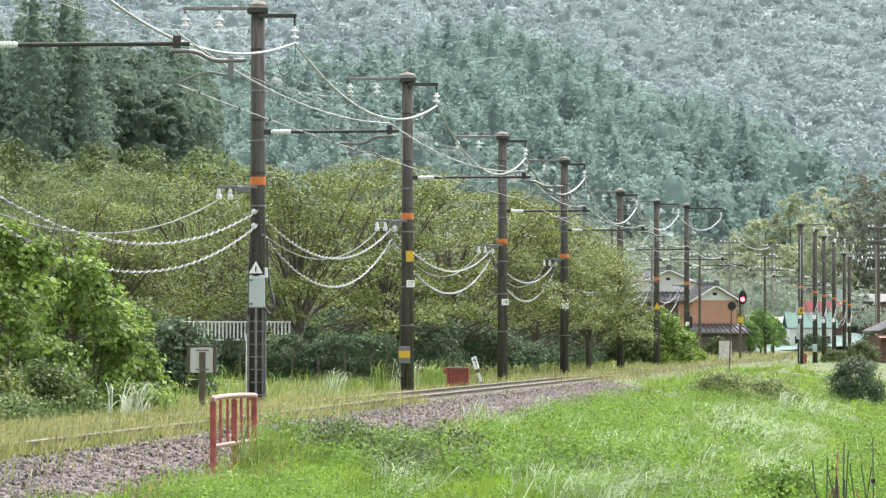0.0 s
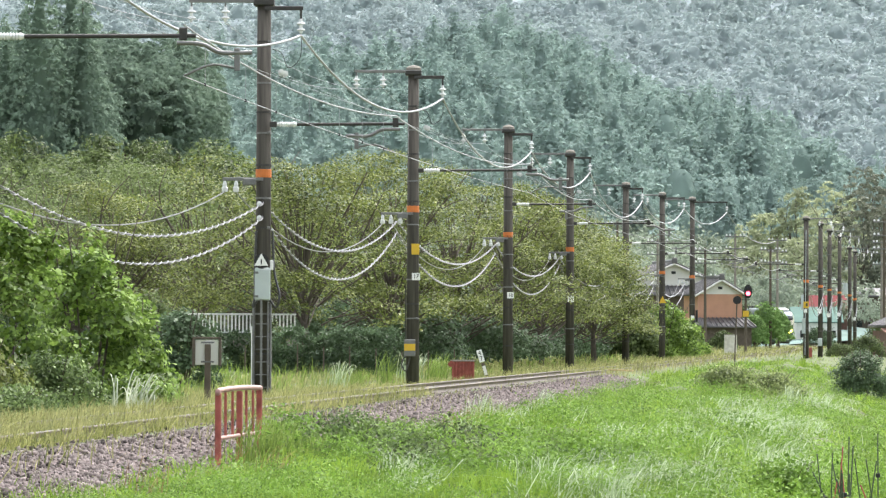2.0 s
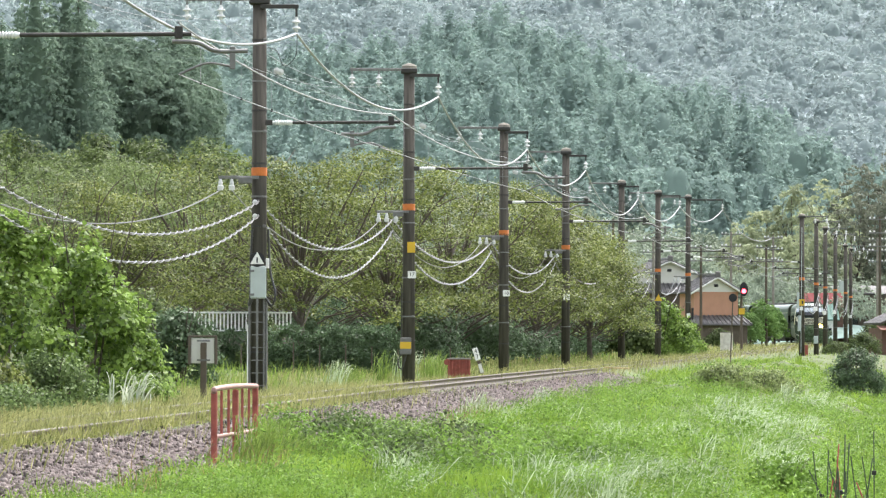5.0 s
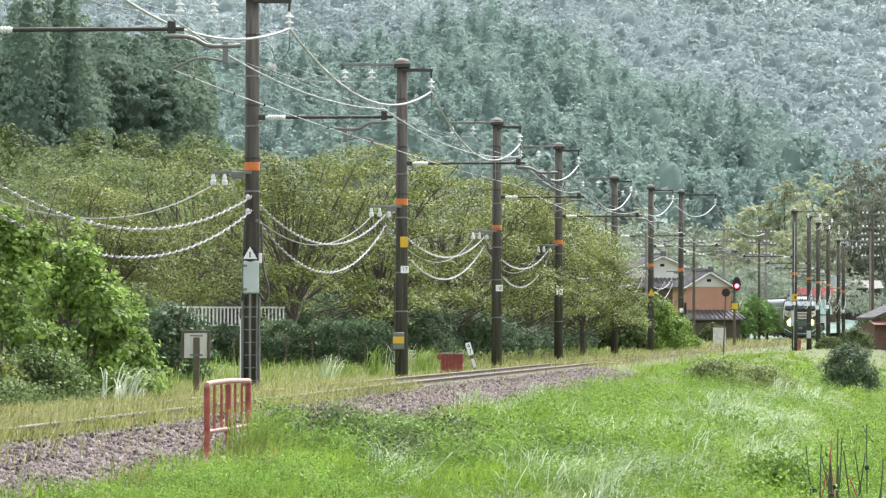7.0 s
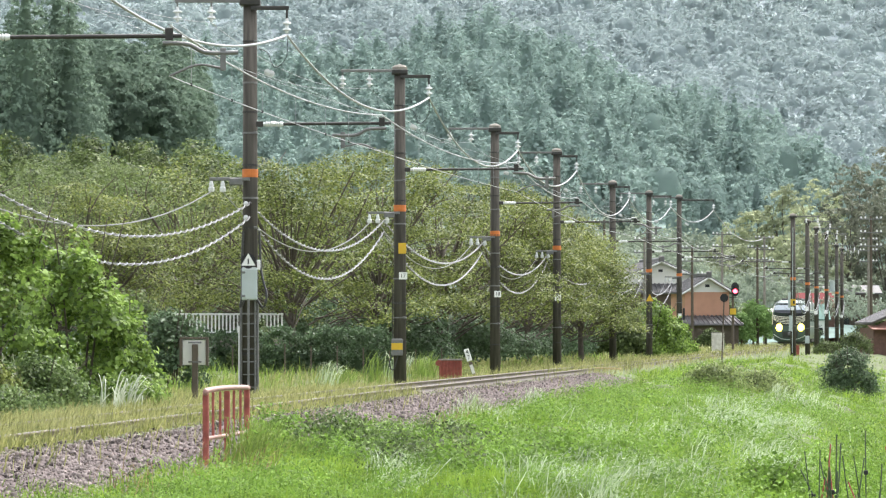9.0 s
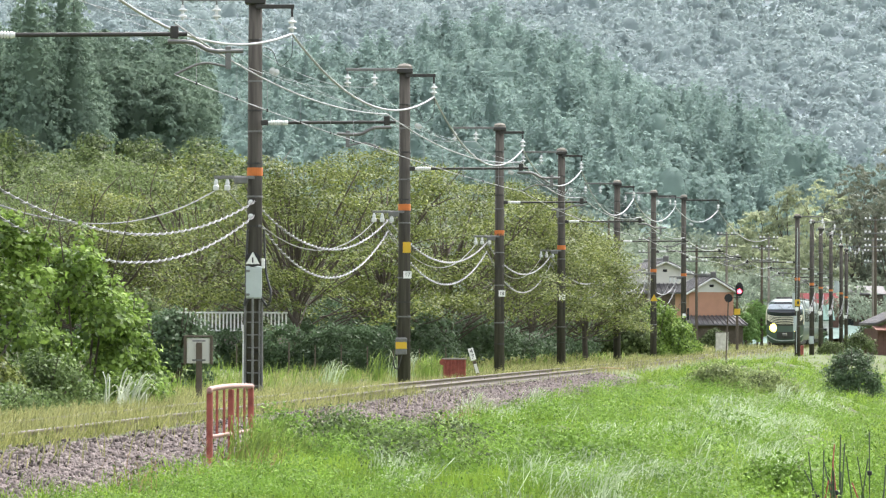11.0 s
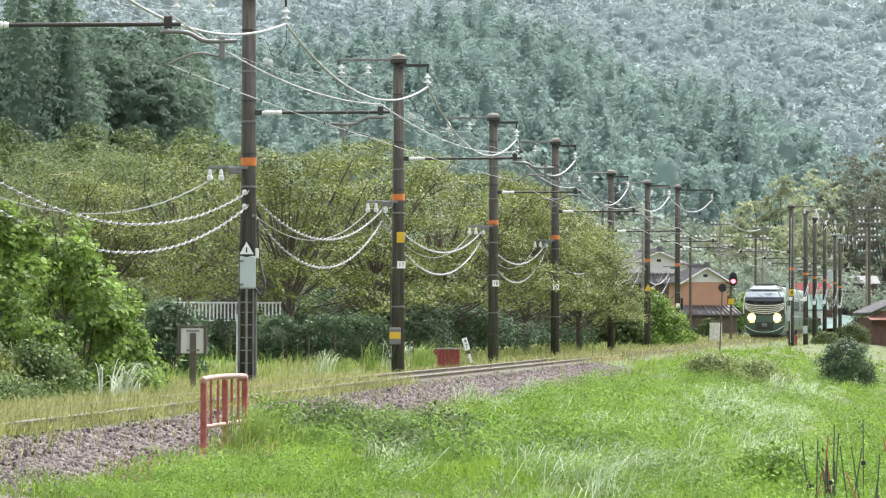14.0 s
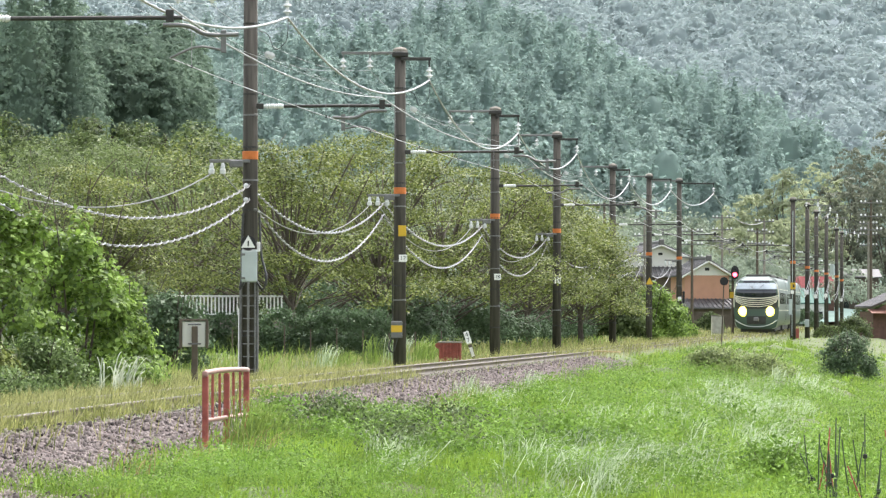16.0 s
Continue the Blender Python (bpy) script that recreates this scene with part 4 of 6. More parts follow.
def plant_tufts():
    lab = "tuft of pale arching pampas grass blown by the wind"
    pampas(300, -4.97, 71.5, 0.85, 44, 0.2, M_SILVER, "tuft of silvery striped grass at the foot of the bushes", 2.6)
    rng = np.random.default_rng(31)
    # drifts of pale grass across the slope, combed by the wind
    xs, ys, ts = [], [], []
    for cx, cy, wx, wy, n in ((5.7, 84, 0.9, 6, 5200), (6.6, 96, 0.8, 7, 2600), (4.4, 60, 0.35, 3, 1500), (1.3, 46, 0.55, 3, 2400), (3.2, 66, 0.9, 6, 1500), (1.3, 80, 0.8, 8, 1200), (9.8, 122, 0.8, 8, 1600), (-0.4, 47, 0.3, 3, 900), (2.6, 50, 0.5, 2.5, 900)):
        c = rng.normal(size=(n // 16 + 1, 2)) * np.array([wx, wy]) * 0.6 + np.array([cx, cy])
        k = rng.integers(0, len(c), n // 2)
        xs.append(c[k, 0] + rng.normal(size=len(k)) * 0.05)
        ys.append(c[k, 1] + rng.normal(size=len(k)) * 0.05)
        turn = rng.normal(size=(len(c), 2)) * np.array([0.35, 0.3])
        ts.append(turn[k])
    x, y = np.concatenate(xs), np.concatenate(ys)
    tagged(new("pale_grass", put_mesh("pale_grass", *blades(rng, x, y, 0.42, np.maximum(0.012, y * 0.00015), 1.3, (0.7, -0.1), np.concatenate(ts)), M_REED)),
           "pale long grass combed by the wind", "grass", kind="stuff")
    for cx, cy in ((5.2, 80), (6.3, 92), (4.5, 58), (1.0, 47), (2.2, 62), (3.5, 70), (0.6, 84), (1.9, 90), (9.4, 118), (7.6, 104), (3.9, 52), (0.2, 60)):
        pampas(310 + int(cy), cx, cy, rng.uniform(0.45, 0.6), 60, 0.1, M_REED, lab)
    for k in range(6):
        y = 120 + k * 4.6
        pampas(500 + k, float(track_x(y)) - rng.uniform(3.4, 4.6), y, rng.uniform(0.8, 1.05), 60, 0.16, M_REED if k % 3 == 0 else M_GRASS, "tall tuft of grass behind the poles")
    for x, y, h in ((-2.1, 51.0, 0.62), (-2.05, 52.4, 0.6), (-2.2, 50.6, 0.4), (-1.75, 51.8, 0.45), (-1.5, 50.6, 0.35), (-2.1, 53.6, 0.5)):
        pampas(int(540 + 10 * y), x, y, h, 90, 0.14, M_GRASS, "dense tuft of green grass beside the red railing")
    for k in range(14):
        y = 41 + k * 2.6 + rng.uniform(-1, 1)
        pampas(600 + k, float(track_x(y)) + float(np.interp(y, (40, 52, 60), (2.3, 2.6, 3.0))) + rng.uniform(0, 0.8), y, rng.uniform(0.3, 0.5), 22, 0.12, M_DEAD, "tuft of brown dead weed stems beside the ballast", 0.7)
    for k in range(10):
        y = 44 + k * 9.0
        pampas(520 + k, float(track_x(y)) + rng.uniform(3.0, 3.9), y, rng.uniform(0.35, 0.6), 30, 0.12, M_GRASS, "dense tuft of green grass beside the ballast")


plant_tufts()


# ---- ballast and rails ----
def lay_ballast():
    rng = np.random.default_rng(12)
    n = 38000
    y = 33 * (150 / 33) ** (rng.random(n) ** 1.25)
    uu = np.where(rng.random(n) < 0.8, 1.15 + rng.random(n) * np.interp(y, (40, 60, 70), (1.9, 1.9, 1.8)), rng.uniform(-1.9, 1.2, n))
    x = track_x(y) + uu
    z = ground_z(x, y) + rng.uniform(0.0, 0.03, n)
    ico = bmesh.new()
    bmesh.ops.create_uvsphere(ico, u_segments=4, v_segments=2, radius=1.2)
    bmesh.ops.rotate(ico, matrix=Euler((0.5, 0.4, 0.2)).to_matrix(), verts=ico.verts)
    bv = np.array([v.co[:] for v in ico.verts])
    bf = np.array([[v.index for v in f.verts] for f in ico.faces if len(f.verts) == 3])
    ico.free()
    s = rng.uniform(0.011, 0.026, (n, 1, 1)) * rng.uniform(0.55, 1.35, (n, 1, 3))
    v = (bv[None] * rng.uniform(0.6, 1.3, (n, len(bv), 1))) * s + np.stack([x, y, z], 1)[:, None]
    f = bf[None] + (np.arange(n) * len(bv))[:, None, None]
    tagged(new("ballast", put_mesh("ballast", v.reshape(-1, 3), f.reshape(-1, 3), M_BALLAST)), "reddish grey crushed stone ballast along the track", "ballast", kind="stuff")
    # the bed under the loose stones
    yy = np.linspace(20, 150, 66)
    us2 = np.linspace(1.1, 3.4, 9)
    uu, y2, f2 = grid(us2, yy)
    x2 = uu + track_x(y2)
    tagged(new("ballast_bed", put_mesh("ballast_bed", np.stack([x2, y2, ground_z(x2, y2) + 0.012], 1), f2, M_BED, True)), "packed stone ballast shoulder", "ballast", kind="structure")


lay_ballast()


def rail_mesh(name, offset, y0, y1, lift, material, w=0.065, h=0.15):
    yy = np.arange(y0, y1 + 0.1, 2.0)
    prof = np.array([(-0.06, -h), (0.06, -h), (0.06, -h + 0.02), (0.012, -h + 0.04), (0.012, -0.04), (w / 2, -0.03), (w / 2, -0.005), (w / 2 - 0.008, 0), (-w / 2 + 0.008, 0),
                     (-w / 2, -0.005), (-w / 2, -0.03), (-0.012, -0.04), (-0.012, -h + 0.04), (-0.06, -h + 0.02)])
    v = np.stack([np.broadcast_to(track_x(yy)[:, None] + offset + prof[None, :, 0], (len(yy), len(prof))), np.broadcast_to(yy[:, None], (len(yy), len(prof))),
                  rail_z(yy)[:, None] + lift + prof[None, :, 1]], 2)
    k = len(prof)
    i = np.arange(len(yy) - 1)[:, None] * k
    j = np.arange(k)[None]
    f = np.stack([i + j, i + (j + 1) % k, i + k + (j + 1) % k, i + k + j], 2).reshape(-1, 4)
    me = put_mesh(name, v.reshape(-1, 3), f, material)
    return me


def lay_track():
    t = thing("track", "single narrow-gauge railway track half overgrown with dry grass", "railway track", kind="structure")
    for o in (-0.566, 0.566):
        r = part("rail", rail_mesh("rail", o, 4, 446, 0.0, M_RAIL), None, t)
        r.data.materials.append(M_RAILTOP)
        for p in r.data.polygons:
            if p.index % 14 == 7:
                p.material_index = 1
    sl = box((2.1, 0.2, 0.14), (0, 0, 0), 0.012)
    me = bpy.data.meshes.new("sleeper")
    sl.to_mesh(me)
    sl.free()
    me.materials.append(M_SLEEPER)
    for i in range(150):
        y = 34 + i * 0.75
        s = part("sleeper", me, None, t)
        s.matrix_basis = pose(float(track_x(y)), y, float(rail_z(y)) - 0.215, 0, 0, -4)


lay_track()


# ---- line poles ----
# place, height of the top over the ground, side on which the track lies, number of its plate
POLES = [(-7.5, 72, 9.05, 1), (-4.1, 100, 9.03, 1), (-1.0, 127, 9.08, 1), (2.12, 161, 8.95, 1), (5.07, 188.7, 9.2, 1), (8.9, 227, 9.2, 1), (12.1, 256, 9.6, 1), (15.1, 280, 10.0, 1)]
FAR_POLES = [(23.1, 292, 9.25, -1), (26.5, 322, 9.65, -1), (29.5, 350, 9.8, -1), (32.7, 378, 9.9, -1), (36.4, 410, 9.5, -1), (39.2, 436, 9.8, -1)]
ORANGE_Z = 5.08


BRACKET_Z = 6.16


def reach_of(index):
    """How far the bracket's clamp stands from its pole."""
    return (3.27 if index % 2 == 0 else 2.92) + (0.45 if index in (5, 6, 7) else 0.0)


def insulator(m, discs=2, r=0.1, bm=None):
    prof = [(0.03, 0.0), (0.04, 0.04)]
    for i in range(discs):
        z = 0.05 + i * 0.14
        prof += [(0.035, z), (r, z + 0.02), (r * 0.85, z + 0.05), (0.04, z + 0.07), (0.035, z + 0.12)]
    prof += [(0.03, 0.05 + discs * 0.14)]
    return lathe(prof, m, 12, bm)


def pole_thing(x, y, h, side, index):
    z = float(ground_z(x, y))
    turn = -math.degrees(math.atan(0.11)) if side > 0 else -math.degrees(math.atan(0.105)) + 180
    t = thing("line_pole", "dark weathered concrete overhead line pole with steel bands", "railway pole", "line poles", m=pose(x, y, z, 0, 0, 0))
    shaft = part("shaft", rod((0, 0, -0.3), (0, 0, h - 0.12), 0.185, 0.15, 20), M_POLE, t, smooth=False)
    for p in shaft.data.polygons:
        p.use_smooth = len(p.vertices) == 4
    part("cap", lathe([(0.16, h - 0.12), (0.21, h - 0.11), (0.21, h - 0.03), (0.15, h + 0.02), (0.03, h + 0.05)], None, 18), M_CONC, t)
    part("orange_band", lathe([(0.172, ORANGE_Z - 0.09), (0.176, ORANGE_Z - 0.08), (0.176, ORANGE_Z + 0.08), (0.170, ORANGE_Z + 0.09)], None, 20), M_ORANGE, t, "orange painted band")
    rng = random.Random(index)
    for k in range(11):
        zz = 1.2 + k * (h - 2.0) / 10.5 + rng.uniform(-0.15, 0.15)
        r = 0.186 - 0.035 * zz / h
        part("clamp", lathe([(r, zz - 0.02), (r + 0.01, zz - 0.02), (r + 0.01, zz + 0.02), (r, zz + 0.02)], None, 18), M_STEEL if k % 2 else M_DARKSTEEL, t, "steel strap")
        if k % 3 == 1:
            part("strap_bolt", box((0.07, 0.05, 0.06), (0.12, -r * 0.95, zz), 0.01), M_STEEL, t)
    s = side
    # head: the long arm away from the track, the short arm over it
    part("cross_arm", box((1.75, 0.07, 0.08), (-s * 0.78, -0.19, h - 0.14), 0.008), M_STEEL, t)
    part("head_clamp", box((0.46, 0.46, 0.14), (0, 0, h - 0.17), 0.02), M_DARKSTEEL, t)
    longer = {7: 2.15, 6: 1.25}.get(index, 0.85)
    if side > 0:
        part("feeder_arm", box((longer, 0.08, 0.09), (longer / 2 + 0.02, -0.2, h - 0.3), 0.008), M_DARKSTEEL, t)
        part("feeder_hanger", box((0.05, 0.06, 0.22), (longer - 0.03, -0.2, h - 0.42), 0.006), M_DARKSTEEL, t)
        part("feeder_insulator", insulator(pose(longer - 0.03, -0.2, h - 0.86), 2, 0.1), M_PORCELAIN, t)
    for o in (1.6, 0.85):
        part("insulator", insulator(pose(-s * o, -0.19, h - 0.60), 2, 0.1), M_PORCELAIN, t)
        part("insulator_pin", rod((-s * o, -0.19, h - 0.32), (-s * o, -0.19, h - 0.14), 0.02), M_STEEL, t)
    # swinging bracket over the track, pulling and pushing by turns
    reach = reach_of(index)
    zb = BRACKET_Z
    d = 1 if index % 2 == 0 else -1
    b = part("bracket", tubes("bracket", [[(s * 0.72, -0.2, zb), (s * (reach + 0.2), -0.2, zb + 0.02)]], 0.036, M_DARKSTEEL, 10), None, t, "dark steel bracket tube")
    part("bracket_insulator", lathe([(0.04, 0)] + [(r, 0.05 + 0.05 * i + dz) for i in range(7) for r, dz in ((0.035, 0), (0.062, 0.014), (0.058, 0.032))] + [(0.04, 0.44)],
                                    pose(s * 0.3, -0.2, zb, 0, s * 90, 0), 12), M_PORCELAIN, b)
    part("bracket_clamp", box((0.16, 0.1, 0.12), (s * 0.22, -0.2, zb), 0.01), M_DARKSTEEL, b)
    part("wire_clamp", box((0.13, 0.08, 0.2), (s * reach, -0.2, zb + 0.05), 0.012), M_DARKSTEEL, b)

    def at(along, down):
        return (s * (reach + d * along), -0.27, zb - down)

    part("pull_off", tubes("pull_off", [smooth_path([at(-0.1, 0.1), at(0.3, 0.12), at(0.6, 0.25), at(1.1, 0.25)])], 0.036, M_STEEL, 8), None, b, "curved steel pull-off tube")
    part("steady_arm", tubes("steady_arm", [smooth_path([at(0.85, 0.5), at(0.45, 0.45), at(0.02, 0.62)])], 0.022, M_STEEL, 6), None, b)
    part("drop_bracket", box((0.09, 0.05, 0.36), at(0.86, 0.36), 0.008), M_STEEL, b)
    # cable arm on the side away from the track
    if side > 0:
        za = 4.95
        part("cable_arm", box((0.9, 0.06, 0.07), (-0.45, -0.16, za), 0.006), M_STEEL, t)
        part("cable_arm_plate", box((0.3, 0.06, 0.16), (-0.3, -0.18, za - 0.06), 0.02), M_STEEL, t)
        for o in (0.85, 0.6) if index < 2 else (0.85, 0.62, 0.36):
            part("cable_insulator", lathe([(0.03, -0.25), (0.065, -0.24), (0.07, -0.15), (0.045, -0.13), (0.05, -0.08), (0.025, 0)], pose(-o, -0.16, za - 0.04), 12), M_PORCELAIN, t)
    return t


POLE_THINGS = [pole_thing(*p, i) for i, p in enumerate(POLES + FAR_POLES)]


# ---- wires ----
def sagging(a, b, sag, n=40):
    t = np.linspace(0, 1, n)[:, None]
    p = np.array(a) * (1 - t) + np.array(b) * t
    p[:, 2] -= (4 * sag * t * (1 - t))[:, 0]
    return p


def spiral(path, r=0.0135, pitch=0.72, sides=5):
    """Two strands laid round each other along the line."""
    seg = np.concatenate([[0], np.cumsum(np.linalg.norm(np.diff(path, axis=0), axis=1))])
    s = np.arange(0, seg[-1], pitch / 8)
    p = np.stack([np.interp(s, seg, path[:, i]) for i in range(3)], 1)
    d = np.gradient(p, axis=0)
    d /= np.linalg.norm(d, axis=1)[:, None]
    a = np.cross(d, np.array([0, 0, 1.0]))
    a /= np.linalg.norm(a, axis=1)[:, None]
    b = np.cross(a, d)
    w = 2 * np.pi * s / pitch
    q = p + (np.cos(w)[:, None] * a + np.sin(w)[:, None] * b) * r * 2.0
    return tube_arrays(p, r, sides), tube_arrays(q, r * 0.75, sides)


def wire(name, path, radius, material, label):
    return tagged(new(name, tubes(name, [path], radius, material, 6)), label, "cable", "overhead wires")


def base_of(p):
    return np.array([p[0], p[1], float(ground_z(p[0], p[1]))])


def string_wires():
    poles = POLES
    allp = POLES + FAR_POLES
    for i in range(len(allp) - 1):
        p, q = allp[i], allp[i + 1]
        a, b = base_of(p), base_of(q)
        span = q[1] - p[1]
        # messenger, contact wire and droppers over the track
        def over(pt, idx, z):
            return base_of(pt) + np.array([pt[3] * reach_of(idx), -0.2, z])
        zi = zj = BRACKET_Z + 0.2
        m = sagging(over(p, i, zi), over(q, i + 1, zj), 0.35)
        c = sagging(over(p, i, BRACKET_Z - 0.62), over(q, i + 1, BRACKET_Z - 0.62), 0.05)
        line = thing("overhead_line", "bright messenger wire and thin contact wire hung with droppers", "overhead line", "overhead wires")
        part("messenger_wire", tubes("messenger_wire", [m], 0.014, M_WIRE, 6), None, line)
        contact = part("contact_wire", tubes("contact_wire", [c], 0.008, M_WIRE, 6), None, line)
        for k in (3, 9, 14, 20, 26, 31, 36):
            part("dropper", tubes("dropper", [[m[k], c[k]]], 0.004, M_WIRE, 4), None, line)
            if i < 4:
                part("clip", box((0.035, 0.09, 0.05), c[k], 0.006), M_BLACK, contact)
        if i < 8:
            st = sagging(base_of(p) + np.array([0.28, -0.2, p[2] - 1.68]), over(q, i + 1, BRACKET_Z + 0.15), 0.12)
            stay = thing("stay_wire", "thin stay wire with white strain insulators", "cable", "overhead wires")
            part("wire", tubes("wire", [st], 0.004, M_WIRE, 5), None, stay)
            for kk in (0.4, 0.75):
                e = st[0] + (st[-1] - st[0]) / np.linalg.norm(st[-1] - st[0]) * kk
                part("strain_insulator", lathe([(0.02, 0), (0.075, 0.02), (0.06, 0.06), (0.02, 0.08)], Matrix.Translation(e) @ Vector(st[-1] - st[0]).to_track_quat("Z", "Y").to_matrix().to_4x4(), 10), M_PORCELAIN, stay)
            part("jumper_loop", tubes("jumper_loop", [smooth_path([base_of(p) + np.array([0.84, -0.2, p[2] - 0.95]), base_of(p) + np.array([0.8, -0.2, p[2] - 1.4]), base_of(p) + np.array([0.55, -0.2, p[2] - 1.62]),
                 base_of(p) + np.array([0.4, -0.2, p[2] - 1.3]), base_of(p) + np.array([0.2, -0.2, p[2] - 1.2])], 7)], 0.009, M_CABLE, 6), None, stay)
        far = lambda pt, o, z: base_of(pt) + np.array([o, -0.19, z])
        if i < 7:
            la, lb = ({6: 1.25, 7: 2.15}.get(k, 0.85) - 0.03 for k in (i, i + 1))
            wire("feeder_cable", sagging(far(p, la, p[2] - 0.9), far(q, lb, q[2] - 0.9), span * 0.034), 0.027, M_WIRE, "thick bright sagging feeder cable")
            for o in (1.6, 0.85):
                wire("high_wire", sagging(far(p, -o, p[2] - 0.62), far(q, -o, q[2] - 0.62), 0.45), 0.006, M_WIRE, "thin high-voltage wire along the pole tops")
            oa, ob = (0.0 if i < 2 else -0.45), (0.0 if i + 1 < 2 else -0.45)
            za, zb = (4.42 if i < 2 else 4.74), (4.42 if i + 1 < 2 else 4.74)
            near = i == 0
            for k, sag in ((0, 0.87 if near else 0.95), (1, 1.05 if near else 1.35)):
                low = (0.4 if k == 0 else 0.5) if near else 0.0
                core, wrap = spiral(sagging(far(p, oa, za - low - 0.31 * k), far(q, ob, zb - 0.31 * k), sag, 60))
                c = thing("spiral_cable", "black spiral-wrapped cable sagging between poles", "cable", "overhead wires")
                part("core", put_mesh("core", *core, M_CABLE, True), None, c)
                part("wrap", put_mesh("wrap", *wrap, M_WIRE, True), None, c, "bright wire wound round the cable")
            wire("signal_cable", sagging(far(p, -0.6, 3.95 if near else 4.67), far(q, -0.85, 4.67), 0.77 if near else 1.05), 0.014, M_CABLE, "plain grey cable sagging between poles")
        elif i == 7:
            wire("feeder_cable", sagging(far(p, 2.12, p[2] - 0.9), far(q, -2.0, q[2] - 1.6), 0.8), 0.027, M_WIRE, "thick bright sagging feeder cable")
        else:
            for o, z in ((0.9, 0.6), (1.6, 0.6), (-0.8, 1.6)):
                wire("high_wire", sagging(far(p, o, p[2] - z), far(q, o, q[2] - z), 0.6), 0.009, M_WIRE, "thin wire along the pole tops")
            for k, z in ((0, 4.6), (1, 4.2)):
                wire("signal_cable", sagging(far(p, 0.2, z), far(q, 0.2, z), 1.3), 0.02, M_CABLE, "plain grey cable sagging between poles")


string_wires()


# ---- fittings on the poles ----


def lettering(text, size, material, parent, m):
    cu = bpy.data.curves.new("writing", "FONT")
    cu.body, cu.size, cu.align_x, cu.align_y, cu.extrude = text, size, "CENTER", "CENTER", 0.001
    cu.materials.append(material)
    ob = new("writing", cu)
    ob.parent = parent
    ob.matrix_basis = m
    return ob


def triangle_plate(w, h, depth=0.012):
    bm = bmesh.new()
    a = [bm.verts.new(c) for c in ((-w / 2, 0, 0), (w / 2, 0, 0), (0, 0, h))]
    f = bm.faces.new(a)
    r = bmesh.ops.extrude_face_region(bm, geom=[f])
    bmesh.ops.translate(bm, vec=(0, depth, 0), verts=[v for v in r["geom"] if isinstance(v, bmesh.types.BMVert)])
    bmesh.ops.recalc_face_normals(bm, faces=bm.faces)
    return bm


def number_plate(pole, z, text, w=0.23, h=0.2, dx=0.09):
    p = part("number_plate", box((w, 0.012, h), (dx, -0.2, z), 0.004), M_WHITE, pole, "white number plate")
    lettering(text, h * 0.8, M_BLACK, p, pose(dx, -0.208, z, 90, 0, 0))


